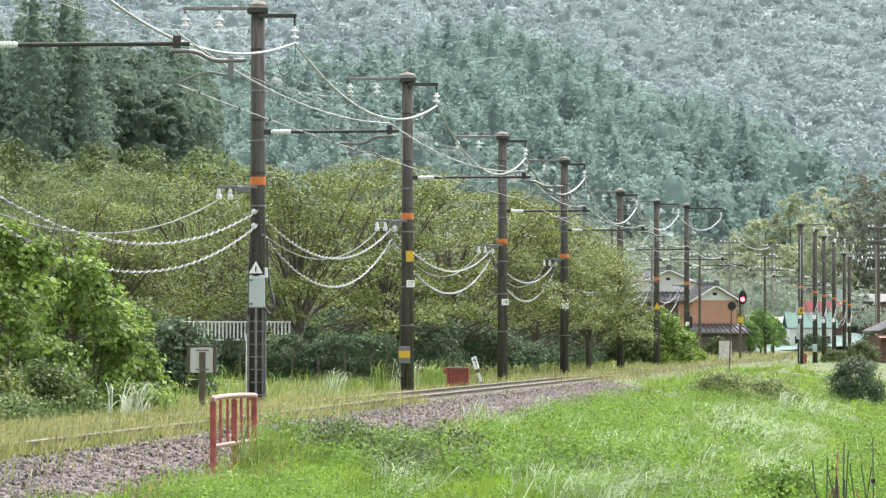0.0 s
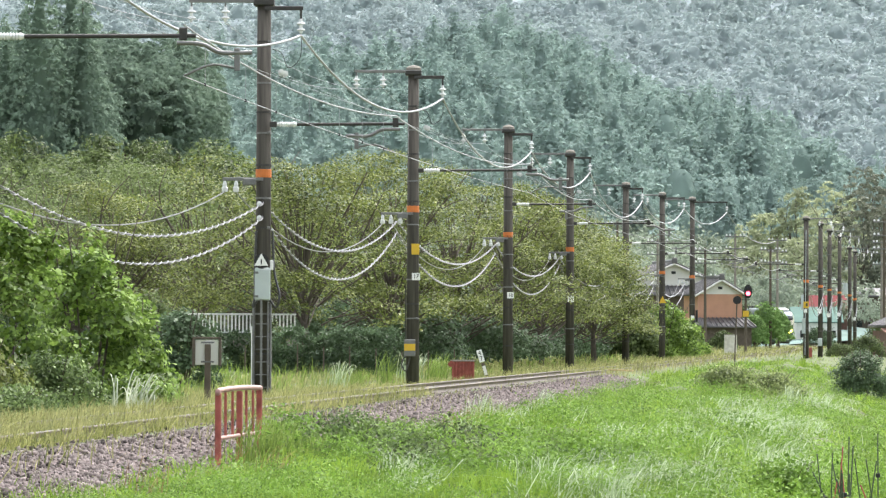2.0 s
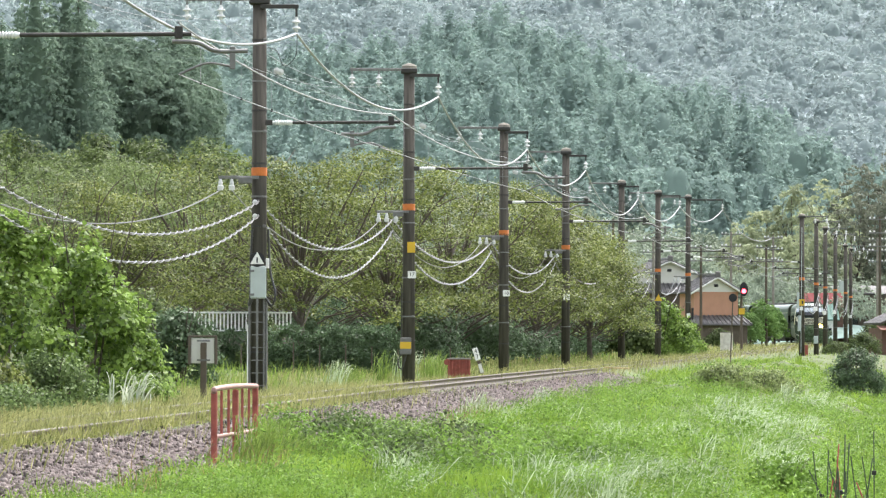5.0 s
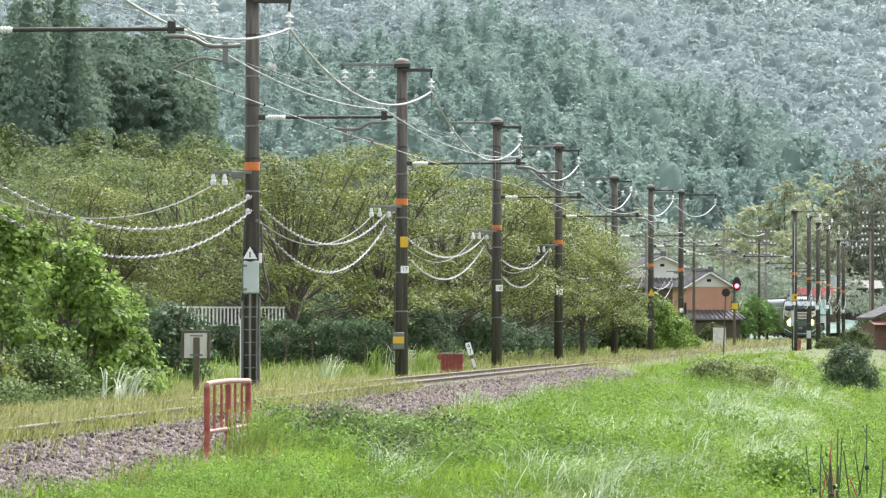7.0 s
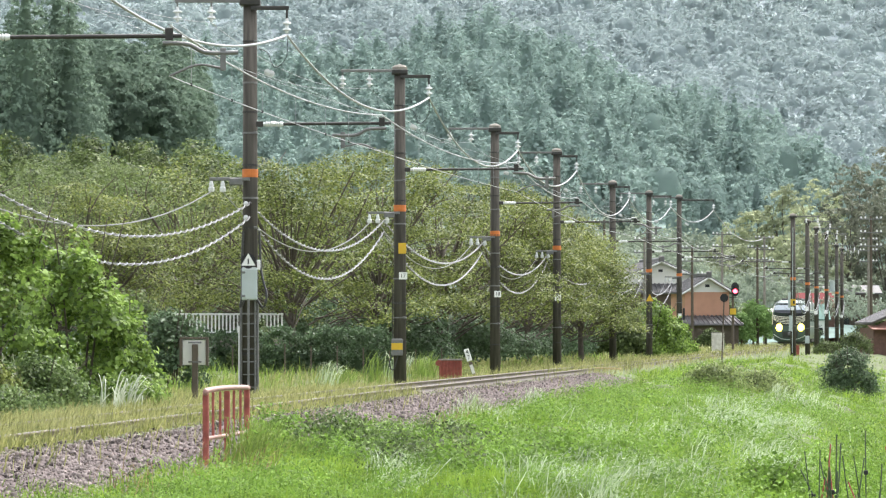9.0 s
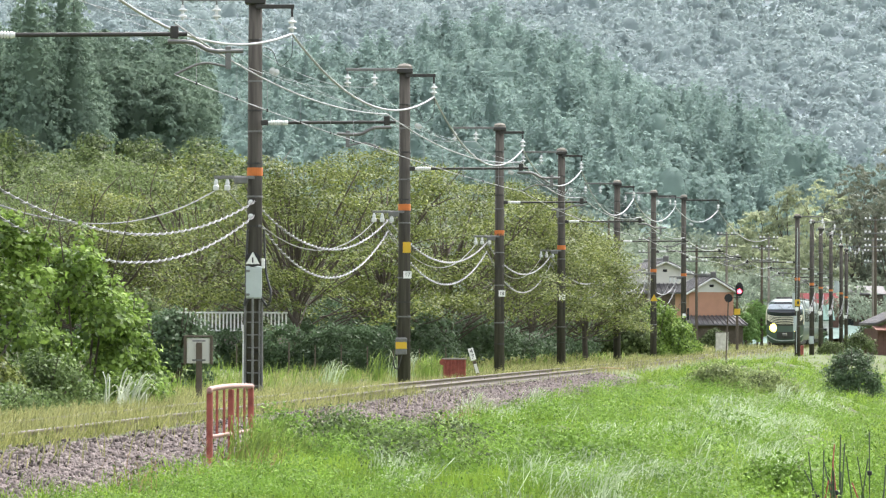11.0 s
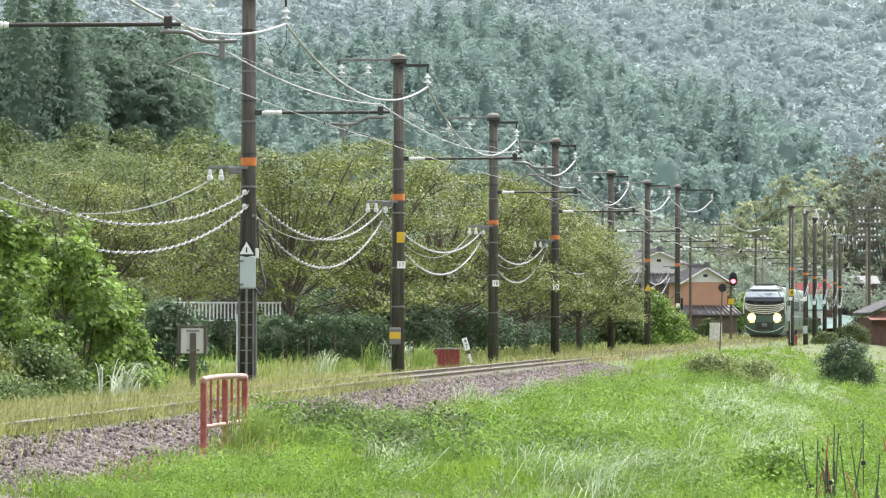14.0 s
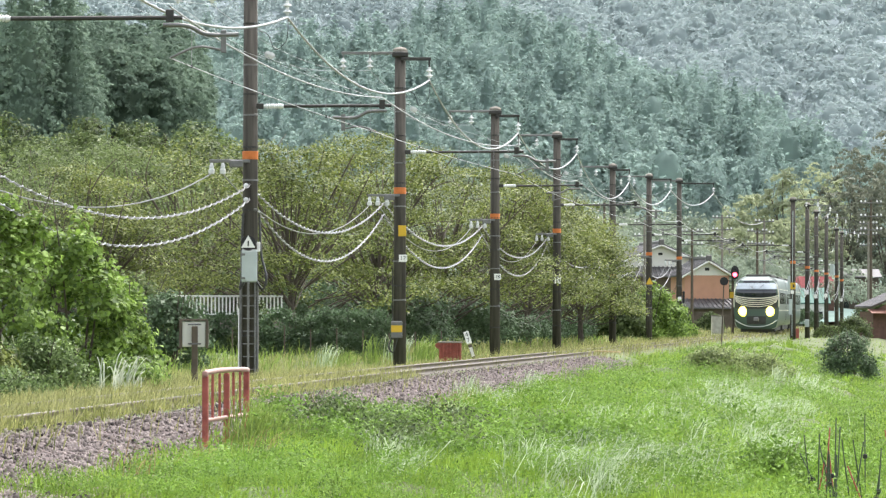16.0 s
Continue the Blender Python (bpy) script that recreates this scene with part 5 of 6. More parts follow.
def dress_poles():
    p1, p2, p3, p4, p5, p6, p7, r1, r2, r3, r4, r5, r6 = POLE_THINGS[1:]
    # switch box, marker and conduits on the pole nearest the bushes
    b = part("switch_box", box((0.34, 0.22, 0.72), (0.0, -0.34, 2.63), 0.02), M_GREYBOX, p1, "pale grey-green steel switch box")
    part("box_lid", box((0.33, 0.02, 0.66), (0.01, -0.462, 2.62), 0.008), M_GREYBOX, b)
    for z in (2.88, 2.36):
        part("latch", box((0.09, 0.04, 0.05), (-0.13, -0.48, z), 0.008), M_STEEL, b)
    part("cable_guard", box((0.07, 0.1, 0.22), (0.2, -0.25, 3.05), 0.01), M_WHITE, p1, "white cable guard")
    d = part("marker_disc", rod((-0.02, -0.47, 3.13), (-0.02, -0.49, 3.13), 0.165, 0.165, 24), M_BLACK, p1, "round black marker disc")
    tri = part("marker_triangle", triangle_plate(0.31, 0.27), M_WHITE, d, "white triangle with a black bar")
    tri.location = (-0.02, -0.512, 3.03)
    part("marker_bar", box((0.03, 0.01, 0.12), (-0.02, -0.518, 3.12), 0.002), M_BLACK, d)
    part("marker_post", box((0.05, 0.05, 2.9), (-0.02, -0.44, 1.42), 0.008), M_STEEL, p1, "grey steel marker post")
    for x in (-0.2, 0.17):
        part("conduit", rod((x, -0.16, 0), (x, -0.16, 2.2), 0.03), M_STEEL, p1)
    part("white_conduit", rod((-0.235, -0.1, 0), (-0.235, -0.1, 1.7), 0.022), M_WHITE, p1)
    part("ladder_rail", box((0.035, 0.05, 2.3), (0.12, -0.26, 1.1), 0.006), M_STEEL, p1)
    for k in range(6):
        part("rung", box((0.3, 0.03, 0.025), (0.0, -0.24, 0.35 + k * 0.28), 0.005), M_STEEL, p1)
    for x, w in ((-0.21, 0.14), (0.3, 0.24)):
        p = smooth_path([(x * 0.5, -0.3, 2.3), (x, -0.3, 2.12), (x + w * 0.3, -0.3, 2.4), (x * 0.85, -0.2, 2.9), (x * 0.7, -0.18, 3.8)], 8)
        part("cable_loop", tubes("cable_loop", [p], 0.026, M_CABLE, 8), None, p1, "looped black cable")
    for z in (4.40, 4.09):
        part("cable_knob", lathe([(0.02, 0), (0.06, 0.02), (0.06, 0.08), (0.02, 0.1)], pose(-0.08, -0.2, z, 90, 0, 0), 10), M_PORCELAIN, p1)
    # plates on the next ones
    number_plate(p2, 3.18, "17")
    part("yellow_plate", box((0.22, 0.012, 0.3), (0.07, -0.2, 3.95), 0.004), M_YELLOW, p2, "weathered yellow plate")
    m = part("meter_box", box((0.32, 0.2, 0.48), (-0.08, -0.28, 1.18), 0.02), M_STEEL, p2, "grey box with a yellow band")
    part("yellow_band", box((0.31, 0.01, 0.19), (-0.08, -0.386, 1.2), 0.003), M_YELLOW, m)
    part("cable_loop", tubes("cable_loop", [smooth_path([(-0.2, -0.2, 1.0), (-0.3, -0.22, 0.7), (-0.18, -0.24, 0.55), (-0.05, -0.26, 0.95)], 8)], 0.02, M_CABLE, 6), None, p2)
    part("thin_conduit", rod((-0.2, -0.12, 0.9), (-0.2, -0.12, 2.9), 0.016), M_DARKSTEEL, p2)
    number_plate(p3, 2.92, "18", 0.24, 0.22)
    number_plate(p4, 3.0, "19", 0.26, 0.24, 0.03)
    for p, z, w in ((p5, 3.5, 0.42), (p6, 3.35, 0.42)):
        t = part("warning_triangle", triangle_plate(w, 0.4), M_YELLOW, p, "yellow warning triangle")
        t.location = (0.02, -0.22, z)
    part("number_plate", box((0.16, 0.01, 0.2), (0, -0.2, 3.2), 0.003), M_BLACK, p5)
    lettering("20", 0.17, M_WHITE, p5, pose(0, -0.207, 3.2, 90, 0, 0))
    part("white_plate", box((0.22, 0.012, 0.26), (0.02, -0.2, 2.55), 0.003), M_WHITE, p7)
    part("side_box", box((0.14, 0.2, 0.75), (0.27, -0.1, 2.65), 0.03), M_BLACK, p7, "slim black box")
    part("foot_box", box((0.3, 0.2, 0.5), (0.02, -0.3, 0.75), 0.02), M_GREYBOX, p7)
    # cable pipes, boxes and plates on the farther side of the line
    part("white_pipe", rod((-0.08, -0.22, 0.3), (-0.02, -0.22, 8.4), 0.02), M_GREYBOX, r1, "white cable pipe")
    part("transformer_can", rod((-0.26, -0.2, 3.2), (-0.26, -0.2, 4.2), 0.09), M_GREYBOX, r1)
    part("cable_cover", rod((-0.2, -0.2, 1.7), (-0.17, -0.2, 2.7), 0.1), M_GREYBOX, r1)
    part("yellow_plate", box((0.34, 0.012, 0.42), (-0.02, -0.28, 3.55), 0.004), M_YELLOW, r1)
    part("plate_gap", box((0.12, 0.01, 0.2), (0.02, -0.288, 3.55), 0.002), M_DARKSTEEL, r1)
    part("white_plate", box((0.22, 0.012, 0.22), (-0.06, -0.28, 3.15), 0.003), M_WHITE, r1)
    part("red_post", box((0.2, 0.15, 0.7), (0.28, -0.2, 0.45), 0.02), M_RED, r1, "short rusty red post")
    for p, z in ((r2, 3.3), (r3, 3.15), (r4, 3.25), (r6, 3.2)):
        part("white_plate", box((0.3, 0.012, 0.3), (-0.08, -0.2, z), 0.003), M_WHITE, p)
    part("foot_box", box((0.3, 0.2, 0.55), (-0.05, -0.3, 1.1), 0.02), M_GREYBOX, r2)
    part("transformer", rod((-0.4, -0.1, 5.2), (-0.4, -0.1, 6.2), 0.24, 0.24, 16), M_GREYBOX, r5, "grey pole transformer")


dress_poles()


# ---- lineside things ----
def culvert_railing():
    t = thing("culvert_railing", "faded red steel railing beside the ballast at a culvert", "railing", m=pose(-2.52, 49.6, 0.8, 0, 0, 85.4))
    L, H = 3.7, 0.675
    part("top_rail", tubes("top_rail", [smooth_path([(0.0, 0, H - 0.02), (0.1, 0, H + 0.02), (L / 2, 0, H + 0.035), (L - 0.05, 0, H + 0.02), (L, 0, H)], 6)], 0.03, M_WORN, 10), None, t)
    part("lower_rail", tubes("lower_rail", [[(0, 0, 0.17), (L, 0, 0.17)]], 0.024, M_WORN, 8), None, t)
    for k in range(7):
        wide = k in (0, 3, 6)
        x = k * L / 6
        part("post" if wide else "baluster", box((0.07 if wide else 0.032, 0.066 if wide else 0.03, H + (0.25 if wide else 0) - (0 if wide else 0.15)),
             (x, 0, (H - (0.25 if wide else -0.16)) / 2), 0.012), M_RED, t)
    tagged(new("culvert_head", part_mesh(box((3.9, 0.5, 0.7), (1.8, 0.0, -0.62), 0.04), M_CONC)), "mossy concrete culvert head under the railing", "culvert", kind="structure").matrix_basis = pose(-2.52, 49.6, 0.8, 0, 0, 85.4)


def part_mesh(bm, material):
    me = bpy.data.meshes.new("block")
    bm.to_mesh(me)
    bm.free()
    me.materials.append(material)
    return me


culvert_railing()


def sign_board():
    t = thing("sign_board", "back of a framed white sign on a dark timber post", "sign", m=pose(-4.38, 82, float(ground_z(-4.38, 82))))
    zc = 1.86 - float(ground_z(-4.38, 82))
    part("board", box((0.42, 0.03, 0.46), (0, 0.04, zc), 0.008), M_PLASTER, t)
    f = box((0.52, 0.08, 0.035), (0, 0.03, zc + 0.26), 0.006)
    box((0.05, 0.08, 0.5), (-0.24, 0.03, zc), 0.006, f)
    box((0.05, 0.08, 0.5), (0.24, 0.03, zc), 0.006, f)
    part("frame", f, M_TIMBER, t)
    part("post", box((0.11, 0.09, zc + 0.2), (0.02, -0.04, (zc + 0.2) / 2 - 0.05), 0.012), M_TIMBER, t)
    for z in (0.18, -0.17):
        part("strap", box((0.24, 0.012, 0.03), (0.02, -0.09, zc + z), 0.003), M_STEEL, t)


sign_board()


def far_barrier():
    z = float(ground_z(0.5, 136))
    t = thing("ribbed_barrier", "red-brown ribbed steel barrier beside the track", "barrier", m=pose(0.45, 136, z, 0, 0, -3))
    part("panel", box((0.68, 0.03, 0.55), (0, 0, 0.42), 0.006), M_RED, t)
    for k in range(7):
        part("rib", box((0.035, 0.05, 0.56), (-0.31 + k * 0.103, -0.035, 0.42), 0.008), M_RED, t)
    part("capping", box((0.74, 0.12, 0.05), (0, 0, 0.72), 0.012), M_CONC, t)
    part("end_knob", rod((-0.36, -0.09, 0.62), (-0.36, 0.06, 0.62), 0.09, 0.09, 16), M_RED, t, "faded pink end knob")
    z = float(ground_z(1.15, 145))
    p = thing("distance_post", "leaning black and white post with a number plate", "marker post", m=pose(1.3, 145, z, 0, -17, 0))
    part("post", box((0.12, 0.1, 0.75), (0, 0, 0.3), 0.01), M_TIMBER, p)
    part("white_face", box((0.1, 0.01, 0.3), (0, -0.056, 0.42), 0.003), M_PLASTER, p)
    pl = part("number_plate", box((0.17, 0.03, 0.4), (0, -0.02, 0.9), 0.006), M_WHITE, p)
    lettering("4", 0.2, M_BLACK, pl, pose(0, -0.04, 0.99, 90, 0, 0))
    lettering("7", 0.2, M_BLACK, pl, pose(0, -0.04, 0.81, 90, 0, 0))


far_barrier()


def signals():
    x, y = 21.05, 320.0
    z = float(ground_z(x, y))
    t = thing("railway_signal", "black railway signal head showing red on a post", "signal", m=pose(x, y, z))
    h = 2 + (624 - 530) * y / 8000 - z
    part("post", rod((0, 0, -0.2), (0, 0, h), 0.1, 0.085, 12), M_TIMBER, t)
    bm = lathe([(0.02, 0), (0.36, 0.0), (0.36, 0.03), (0.02, 0.03)], pose(0, 0, 0, 90, 0, 0), 28)
    bmesh.ops.scale(bm, vec=(0.8, 1, 1.4), verts=bm.verts)
    bmesh.ops.translate(bm, vec=(0.15, -0.12, h + 0.12), verts=bm.verts)
    head = part("head", bm, M_BLACK, t)
    part("lens", rod((0.15, -0.16, h - 0.02), (0.15, -0.2, h - 0.02), 0.15, 0.13, 20), M_REDLIGHT, head, "glowing red lens")
    part("dark_lens", rod((0.15, -0.16, h + 0.3), (0.15, -0.19, h + 0.3), 0.12, 0.11, 20), M_GLASS, head)
    part("hood", lathe([(0.17, 0), (0.18, 0), (0.18, 0.2), (0.17, 0.2), (0.16, 0.0)], pose(0.15, -0.16, h + 0.0, 90, 0, 0), 20), M_BLACK, head)
    part("platform", box((0.6, 0.35, 0.05), (0, -0.1, h - 0.45), 0.01), M_DARKSTEEL, t)
    part("yellow_plate", box((0.42, 0.02, 0.42), (0, -0.12, h - 1.45), 0.01), M_YELLOW, t)
    # the white cabinet beside it
    c = thing("relay_cabinet", "rust-streaked white relay cabinet beside the line", "cabinet", m=pose(19.85, 318, float(ground_z(19.85, 318))))
    part("body", box((0.85, 0.6, 1.5), (0, 0, 0.7), 0.02), M_CABINET, c)
    part("top", box((0.92, 0.66, 0.06), (0, 0, 1.48), 0.015), M_CONC, c)
    part("door", box((0.36, 0.02, 1.3), (-0.2, -0.31, 0.7), 0.01), M_CABINET, c)
    part("door", box((0.36, 0.02, 1.3), (0.2, -0.31, 0.7), 0.01), M_CABINET, c)
    # the small repeater disc on a slender post
    x, y = 12.65, 200.0
    z = float(ground_z(x, y))
    d = thing("disc_signal", "round black disc on a thin steel post", "signal", m=pose(x, y, z, 0, 2.2, 0))
    hh = 2 + (624 - 542) * y / 8000 - z
    part("post", rod((0, 0, -0.2), (0, 0, hh), 0.032, 0.028, 8), M_TIMBER, d)
    part("disc", rod((0, -0.06, hh), (0, 0.0, hh), 0.185, 0.185, 24), M_BLACK, d)
    part("lamp_can", rod((0.05, 0.0, hh), (0.05, 0.22, hh), 0.1, 0.08, 14), M_DARKSTEEL, d)


signals()


def stakes():
    rng = random.Random(4)
    for k in range(24):
        x, y = 3.85 + rng.uniform(0, 1.1), 44.5 + rng.uniform(0, 4.5)
        z = float(ground_z(x, y))
        red = k % 5 == 2
        h = rng.uniform(0.6, 1.0)
        a, b = (0, 0, 0), (rng.uniform(-0.32, 0.12), rng.uniform(-0.1, 0.1), h)
        t = thing("garden_stake", "leaning thin %s plastic garden stake" % ("red" if red else "dark green"), "stake", "garden stakes", m=pose(x, y, z - 0.05))
        part("rod", rod(a, b, 0.0085, 0.007, 6), M_REDSTAKE if red else M_STAKE, t)
        if k % 3 == 0:
            q = Vector(b) * 0.55
            part("clip", box((0.05, 0.04, 0.05), q, 0.008), M_BLACK, t)


stakes()


def planks():
    for x, y, turn, label in ((5.75, 150.5, 62, "sun-bleached timber plank lying by the rail"), (13.4, 201.0, 70, "pale yellow board lying in the grass")):
        t = thing("plank", label, "plank", m=pose(x, y, float(ground_z(x, y)) + 0.16, 0, 2, turn - 90))
        part("board", box((0.9, 0.14, 0.05), (0, 0, 0.03), 0.008), M_PLANK, t)


planks()


# ---- the yard behind the hedge ----
def white_fence():
    z = 2.36
    t = thing("white_fence", "white slatted railing on a low concrete wall behind the trees", "fence", m=pose(-8.4, 160.5, 0, 0, 0, 0))
    part("base_wall", box((6.0, 0.25, 1.6), (0, 0, z - 0.86), 0.03), M_CONC, t)
    part("top_rail", box((6.0, 0.06, 0.06), (0, 0, z + 0.72), 0.01), M_WHITE, t)
    part("bottom_rail", box((6.0, 0.05, 0.05), (0, 0, z + 0.08), 0.01), M_WHITE, t)
    me = part_mesh(box((0.055, 0.03, 0.66), (0, 0, 0), 0.006), M_WHITE)
    for k in range(46):
        part("slat", me, None, t).matrix_basis = pose(-2.95 + k * 0.131, 0, z + 0.4)
    for k in range(9):
        p = thing("wire_fence_post", "thin wooden fence post in front of the hedge", "fence post", "wire fence posts", m=pose(-6.6 + k * 0.85, 147, float(ground_z(-6.6 + k * 0.85, 147))))
        part("post", rod((0, 0, -0.1), (0, 0, 1.05), 0.025, 0.022, 6), M_TIMBER, p)


white_fence()


# ---- houses ----
def tiled_slope(parent, name, a, b, c, d, material, rows, tile=0.28):
    """A roof slope from eave corners a, b to ridge corners d, c: rolls of tile on a board."""
    a, b, c, d = (np.array(v, dtype=float) for v in (a, b, c, d))
    n = np.cross(b - a, d - a)
    n /= np.linalg.norm(n)
    if n[2] < 0:
        n = -n
    th = 0.12
    v = np.array([a, b, c, d, a - n * th, b - n * th, c - n * th, d - n * th])
    f = np.array([(0, 1, 2, 3), (7, 6, 5, 4), (0, 4, 5, 1), (1, 5, 6, 2), (2, 6, 7, 3), (3, 7, 4, 0)])
    slope = part(name, put_mesh(name, v, f, material), None, parent)
    k = max(3, int(np.linalg.norm(b - a) / tile))
    me = None
    for i in range(k + 1):
        q = i / k
        e, r = a * (1 - q) + b * q + n * 0.03, d * (1 - q) + c * q + n * 0.03
        part("tile_roll", tubes("tile_roll", [[e, r]], 0.07, material, 6), None, slope)
    return slope


def house(name, label, x, y, turn, w, depth, eave, ridge, wall_material, low_roof, base=0.0):
    z = float(ground_z(x, y)) + base
    t = thing(name, label, "house", m=pose(x, y, z, 0, 0, turn))
    bm = bmesh.new()
    p = [(-w / 2, 0, -1), (w / 2, 0, -1), (w / 2, 0, eave), (0, 0, ridge), (-w / 2, 0, eave)]
    fr = [bm.verts.new(c) for c in p]
    bk = [bm.verts.new((c[0], depth, c[2])) for c in p]
    bm.faces.new(fr)
    bm.faces.new(bk[::-1])
    for i in range(5):
        bm.faces.new((fr[i], bk[i], bk[(i + 1) % 5], fr[(i + 1) % 5]))
    bmesh.ops.recalc_face_normals(bm, faces=bm.faces)
    part("wall", bm, wall_material, t)
    o, r = 0.45, 0.5
    k = (ridge - eave) / (w / 2)
    for s in (-1, 1):
        tiled_slope(t, "roof_slope", (s * (w / 2 + o), -r, eave - o * k + 0.15), (s * (w / 2 + o), depth + r, eave - o * k + 0.15), (0, depth + r, ridge + 0.15), (0, -r, ridge + 0.15), M_TILE, 1, 0.55)
        # bargeboard
        part("bargeboard", tubes("bargeboard", [[(s * (w / 2 + o), -r - 0.02, eave - o * k + 0.02), (0, -r - 0.02, ridge + 0.02)]], 0.11, M_WHITE, 4), None, t, "white bargeboard")
    part("ridge_cap", box((0.34, depth + 2 * r + 0.1, 0.34), (0, depth / 2, ridge + 0.28), 0.08), M_TILE, t)
    part("ridge_end", box((0.55, 0.16, 0.6), (0, -r - 0.06, ridge + 0.3), 0.1), M_TILE, t)
    g = part("gable_panel", triangle_plate(w * 0.97, ridge - eave, 0.02), M_PLASTER, t, "white plastered gable")
    g.location = (0, -0.03, eave - 0.06)
    part("gable_vent", box((0.42, 0.04, 0.26), (0, -0.06, eave + (ridge - eave) * 0.42), 0.01), M_BLACK, t)
    zl, drop, out = low_roof
    tiled_slope(t, "lower_roof", (-w / 2 - 0.9, -out, zl - drop), (w / 2 + 0.75, -out, zl - drop), (w / 2 + 0.3, -0.02, zl), (-w / 2 - 0.6, -0.02, zl), M_TILE, 1, 0.45)
    # The wall's dark colour stands in for the shaded recess below the eave.
    part("lower_wall", box((w + 0.9, out - 0.5, zl - drop + 0.6), (0, -(out - 0.5) / 2, (zl - drop) / 2 - 0.35), 0.02), M_TIMBER, t, "timber wall under the lower eave, recess shade in its dark colour")
    return t


house("house", "large old house with white gable and grey tiled roofs", 21.9, 440, 8, 6.6, 10.0, 6.15, 7.6, M_PLASTER, (5.5, 0.95, 1.8), 0.4)
house("house", "house with salmon plaster gable and grey tiled roofs", 25.3, 421, 14, 4.3, 4.5, 4.75, 6.0, M_SALMON, (2.5, 0.85, 2.0), 0.4)


def shed():
    z = float(ground_z(35.0, 356))
    t = thing("shed", "brown boarded shed with a grey corrugated roof", "shed", m=pose(36.9, 358, z - 0.2, 0, 0, 10))
    part("wall", box((4.6, 4.0, 2.6), (0, 2, 1.05), 0.02), M_BROWNWALL, t)
    for k in range(12):
        part("batten", box((0.05, 0.03, 2.3), (-2.2 + k * 0.4, -0.015, 1.2), 0.006), M_BROWNWALL, t)
    part("eave_roof", box((5.4, 1.3, 0.07), (0, -0.45, 2.35), 0.01, None, pose(0, 0, 0, 14, 0, 0)), M_REDDISH, t, "rusty eave roof")
    for s in (-1, 1):
        tiled_slope(t, "roof_slope", (-2.6 if s < 0 else 2.6, -0.4, 2.7), (-2.6 if s < 0 else 2.6, 4.5, 2.7), (0, 4.5, 3.8), (0, -0.4, 3.8), M_TILE, 1, 0.3)
    g = part("gable", triangle_plate(4.6, 1.1, 0.03), M_BROWNWALL, t)
    g.location = (0, -0.02, 2.4)


shed()


def far_buildings():
    def hall(name, label, x, y, w, d, h, rise, roofm, wallm, turn=0.0):
        z = float(ground_z(x, y))
        t = thing(name, label, "building", m=pose(x, y, z, 0, 0, turn))
        part("wall", box((w, d, h + 1), (0, d / 2, h / 2 - 0.5), 0.03), wallm, t)
        for k in range(max(2, int(w / 1.6))):
            part("window", box((0.8, 0.05, 0.8), (-w / 2 + 0.9 + k * 1.6, -0.02, h * 0.55), 0.01), M_GLASS, t)
        part("roof", box((w + 0.8, math.hypot(d / 2 + 0.4, rise), 0.14), (0, d * 0.25 - 0.2, h + rise / 2), 0.02, None, pose(0, 0, 0, math.degrees(math.atan2(rise, d / 2 + 0.4)), 0, 0)), roofm, t)
        part("back_roof", box((w + 0.8, math.hypot(d / 2 + 0.4, rise), 0.14), (0, d * 0.75 + 0.2, h + rise / 2), 0.02, None, pose(0, 0, 0, -math.degrees(math.atan2(rise, d / 2 + 0.4)), 0, 0)), roofm, t)
    hall("workshop", "workshop with a pale green sheet roof and white wall", 41.7, 510, 5.0, 8, 2.9, 1.75, M_GREENROOF, M_PLASTER)
    hall("house", "low house with a faded red metal roof", 44.6, 530, 4.4, 8, 4.7, 1.7, M_REDROOF, M_BROWNWALL, 4)
    hall("house", "dark timber house among the trees", 50.5, 548, 6.5, 8, 7.4, 1.0, M_TILE, M_TIMBER)
    hall("house", "low white house behind the garden shrubs", 38.0, 520, 3.6, 6, 3.0, 0.8, M_PLASTER, M_PLASTER)


far_buildings()


def service_pole(x, y, h, arms, seed):
    z = float(ground_z(x, y))
    t = thing("service_pole", "slim grey service pole with crossarms and white insulators", "utility pole", "service poles", m=pose(x, y, z))
    part("shaft", rod((0, 0, -0.2), (0, 0, h), 0.15, 0.1, 10), M_CONC if seed % 2 else M_TIMBER, t)
    for k in range(arms):
        zz = h - 0.25 - k * 1.15
        a = part("crossarm", box((1.9, 0.09, 0.1), (0, -0.12, zz), 0.01), M_STEEL, t)
        for o in (-0.85, -0.5, 0.5, 0.85):
            part("pin_insulator", lathe([(0.03, 0), (0.09, 0.02), (0.09, 0.1), (0.05, 0.18)], pose(o, -0.12, zz + 0.05), 8), M_PORCELAIN, a)


for i, (px, py, h, arms) in enumerate([(14.2, 380, 10.6, 3), (18.6, 402, 9.6, 2), (22.6, 398, 9.0, 3), (27.4, 432, 10.8, 3), (30.2, 424, 9.6, 2), (32.6, 448, 11.0, 3), (37.2, 386, 11.6, 3), (45.6, 476, 12.0, 3)]):
    service_pole(px, py, h, arms, i)


# ---- the train ----


def section(w, z0, z1, n=36, power=4.0):
    """A rounded cross-section, x and z, wound from the bottom."""
    a = np.arange(n) * 2 * np.pi / n
    c, s = np.cos(a), np.sin(a)
    x = np.sign(c) * np.abs(c) ** (2 / power) * w / 2
    z = (z0 + z1) / 2 + np.sign(s) * np.abs(s) ** (2 / power) * (z1 - z0) / 2
    return x, z


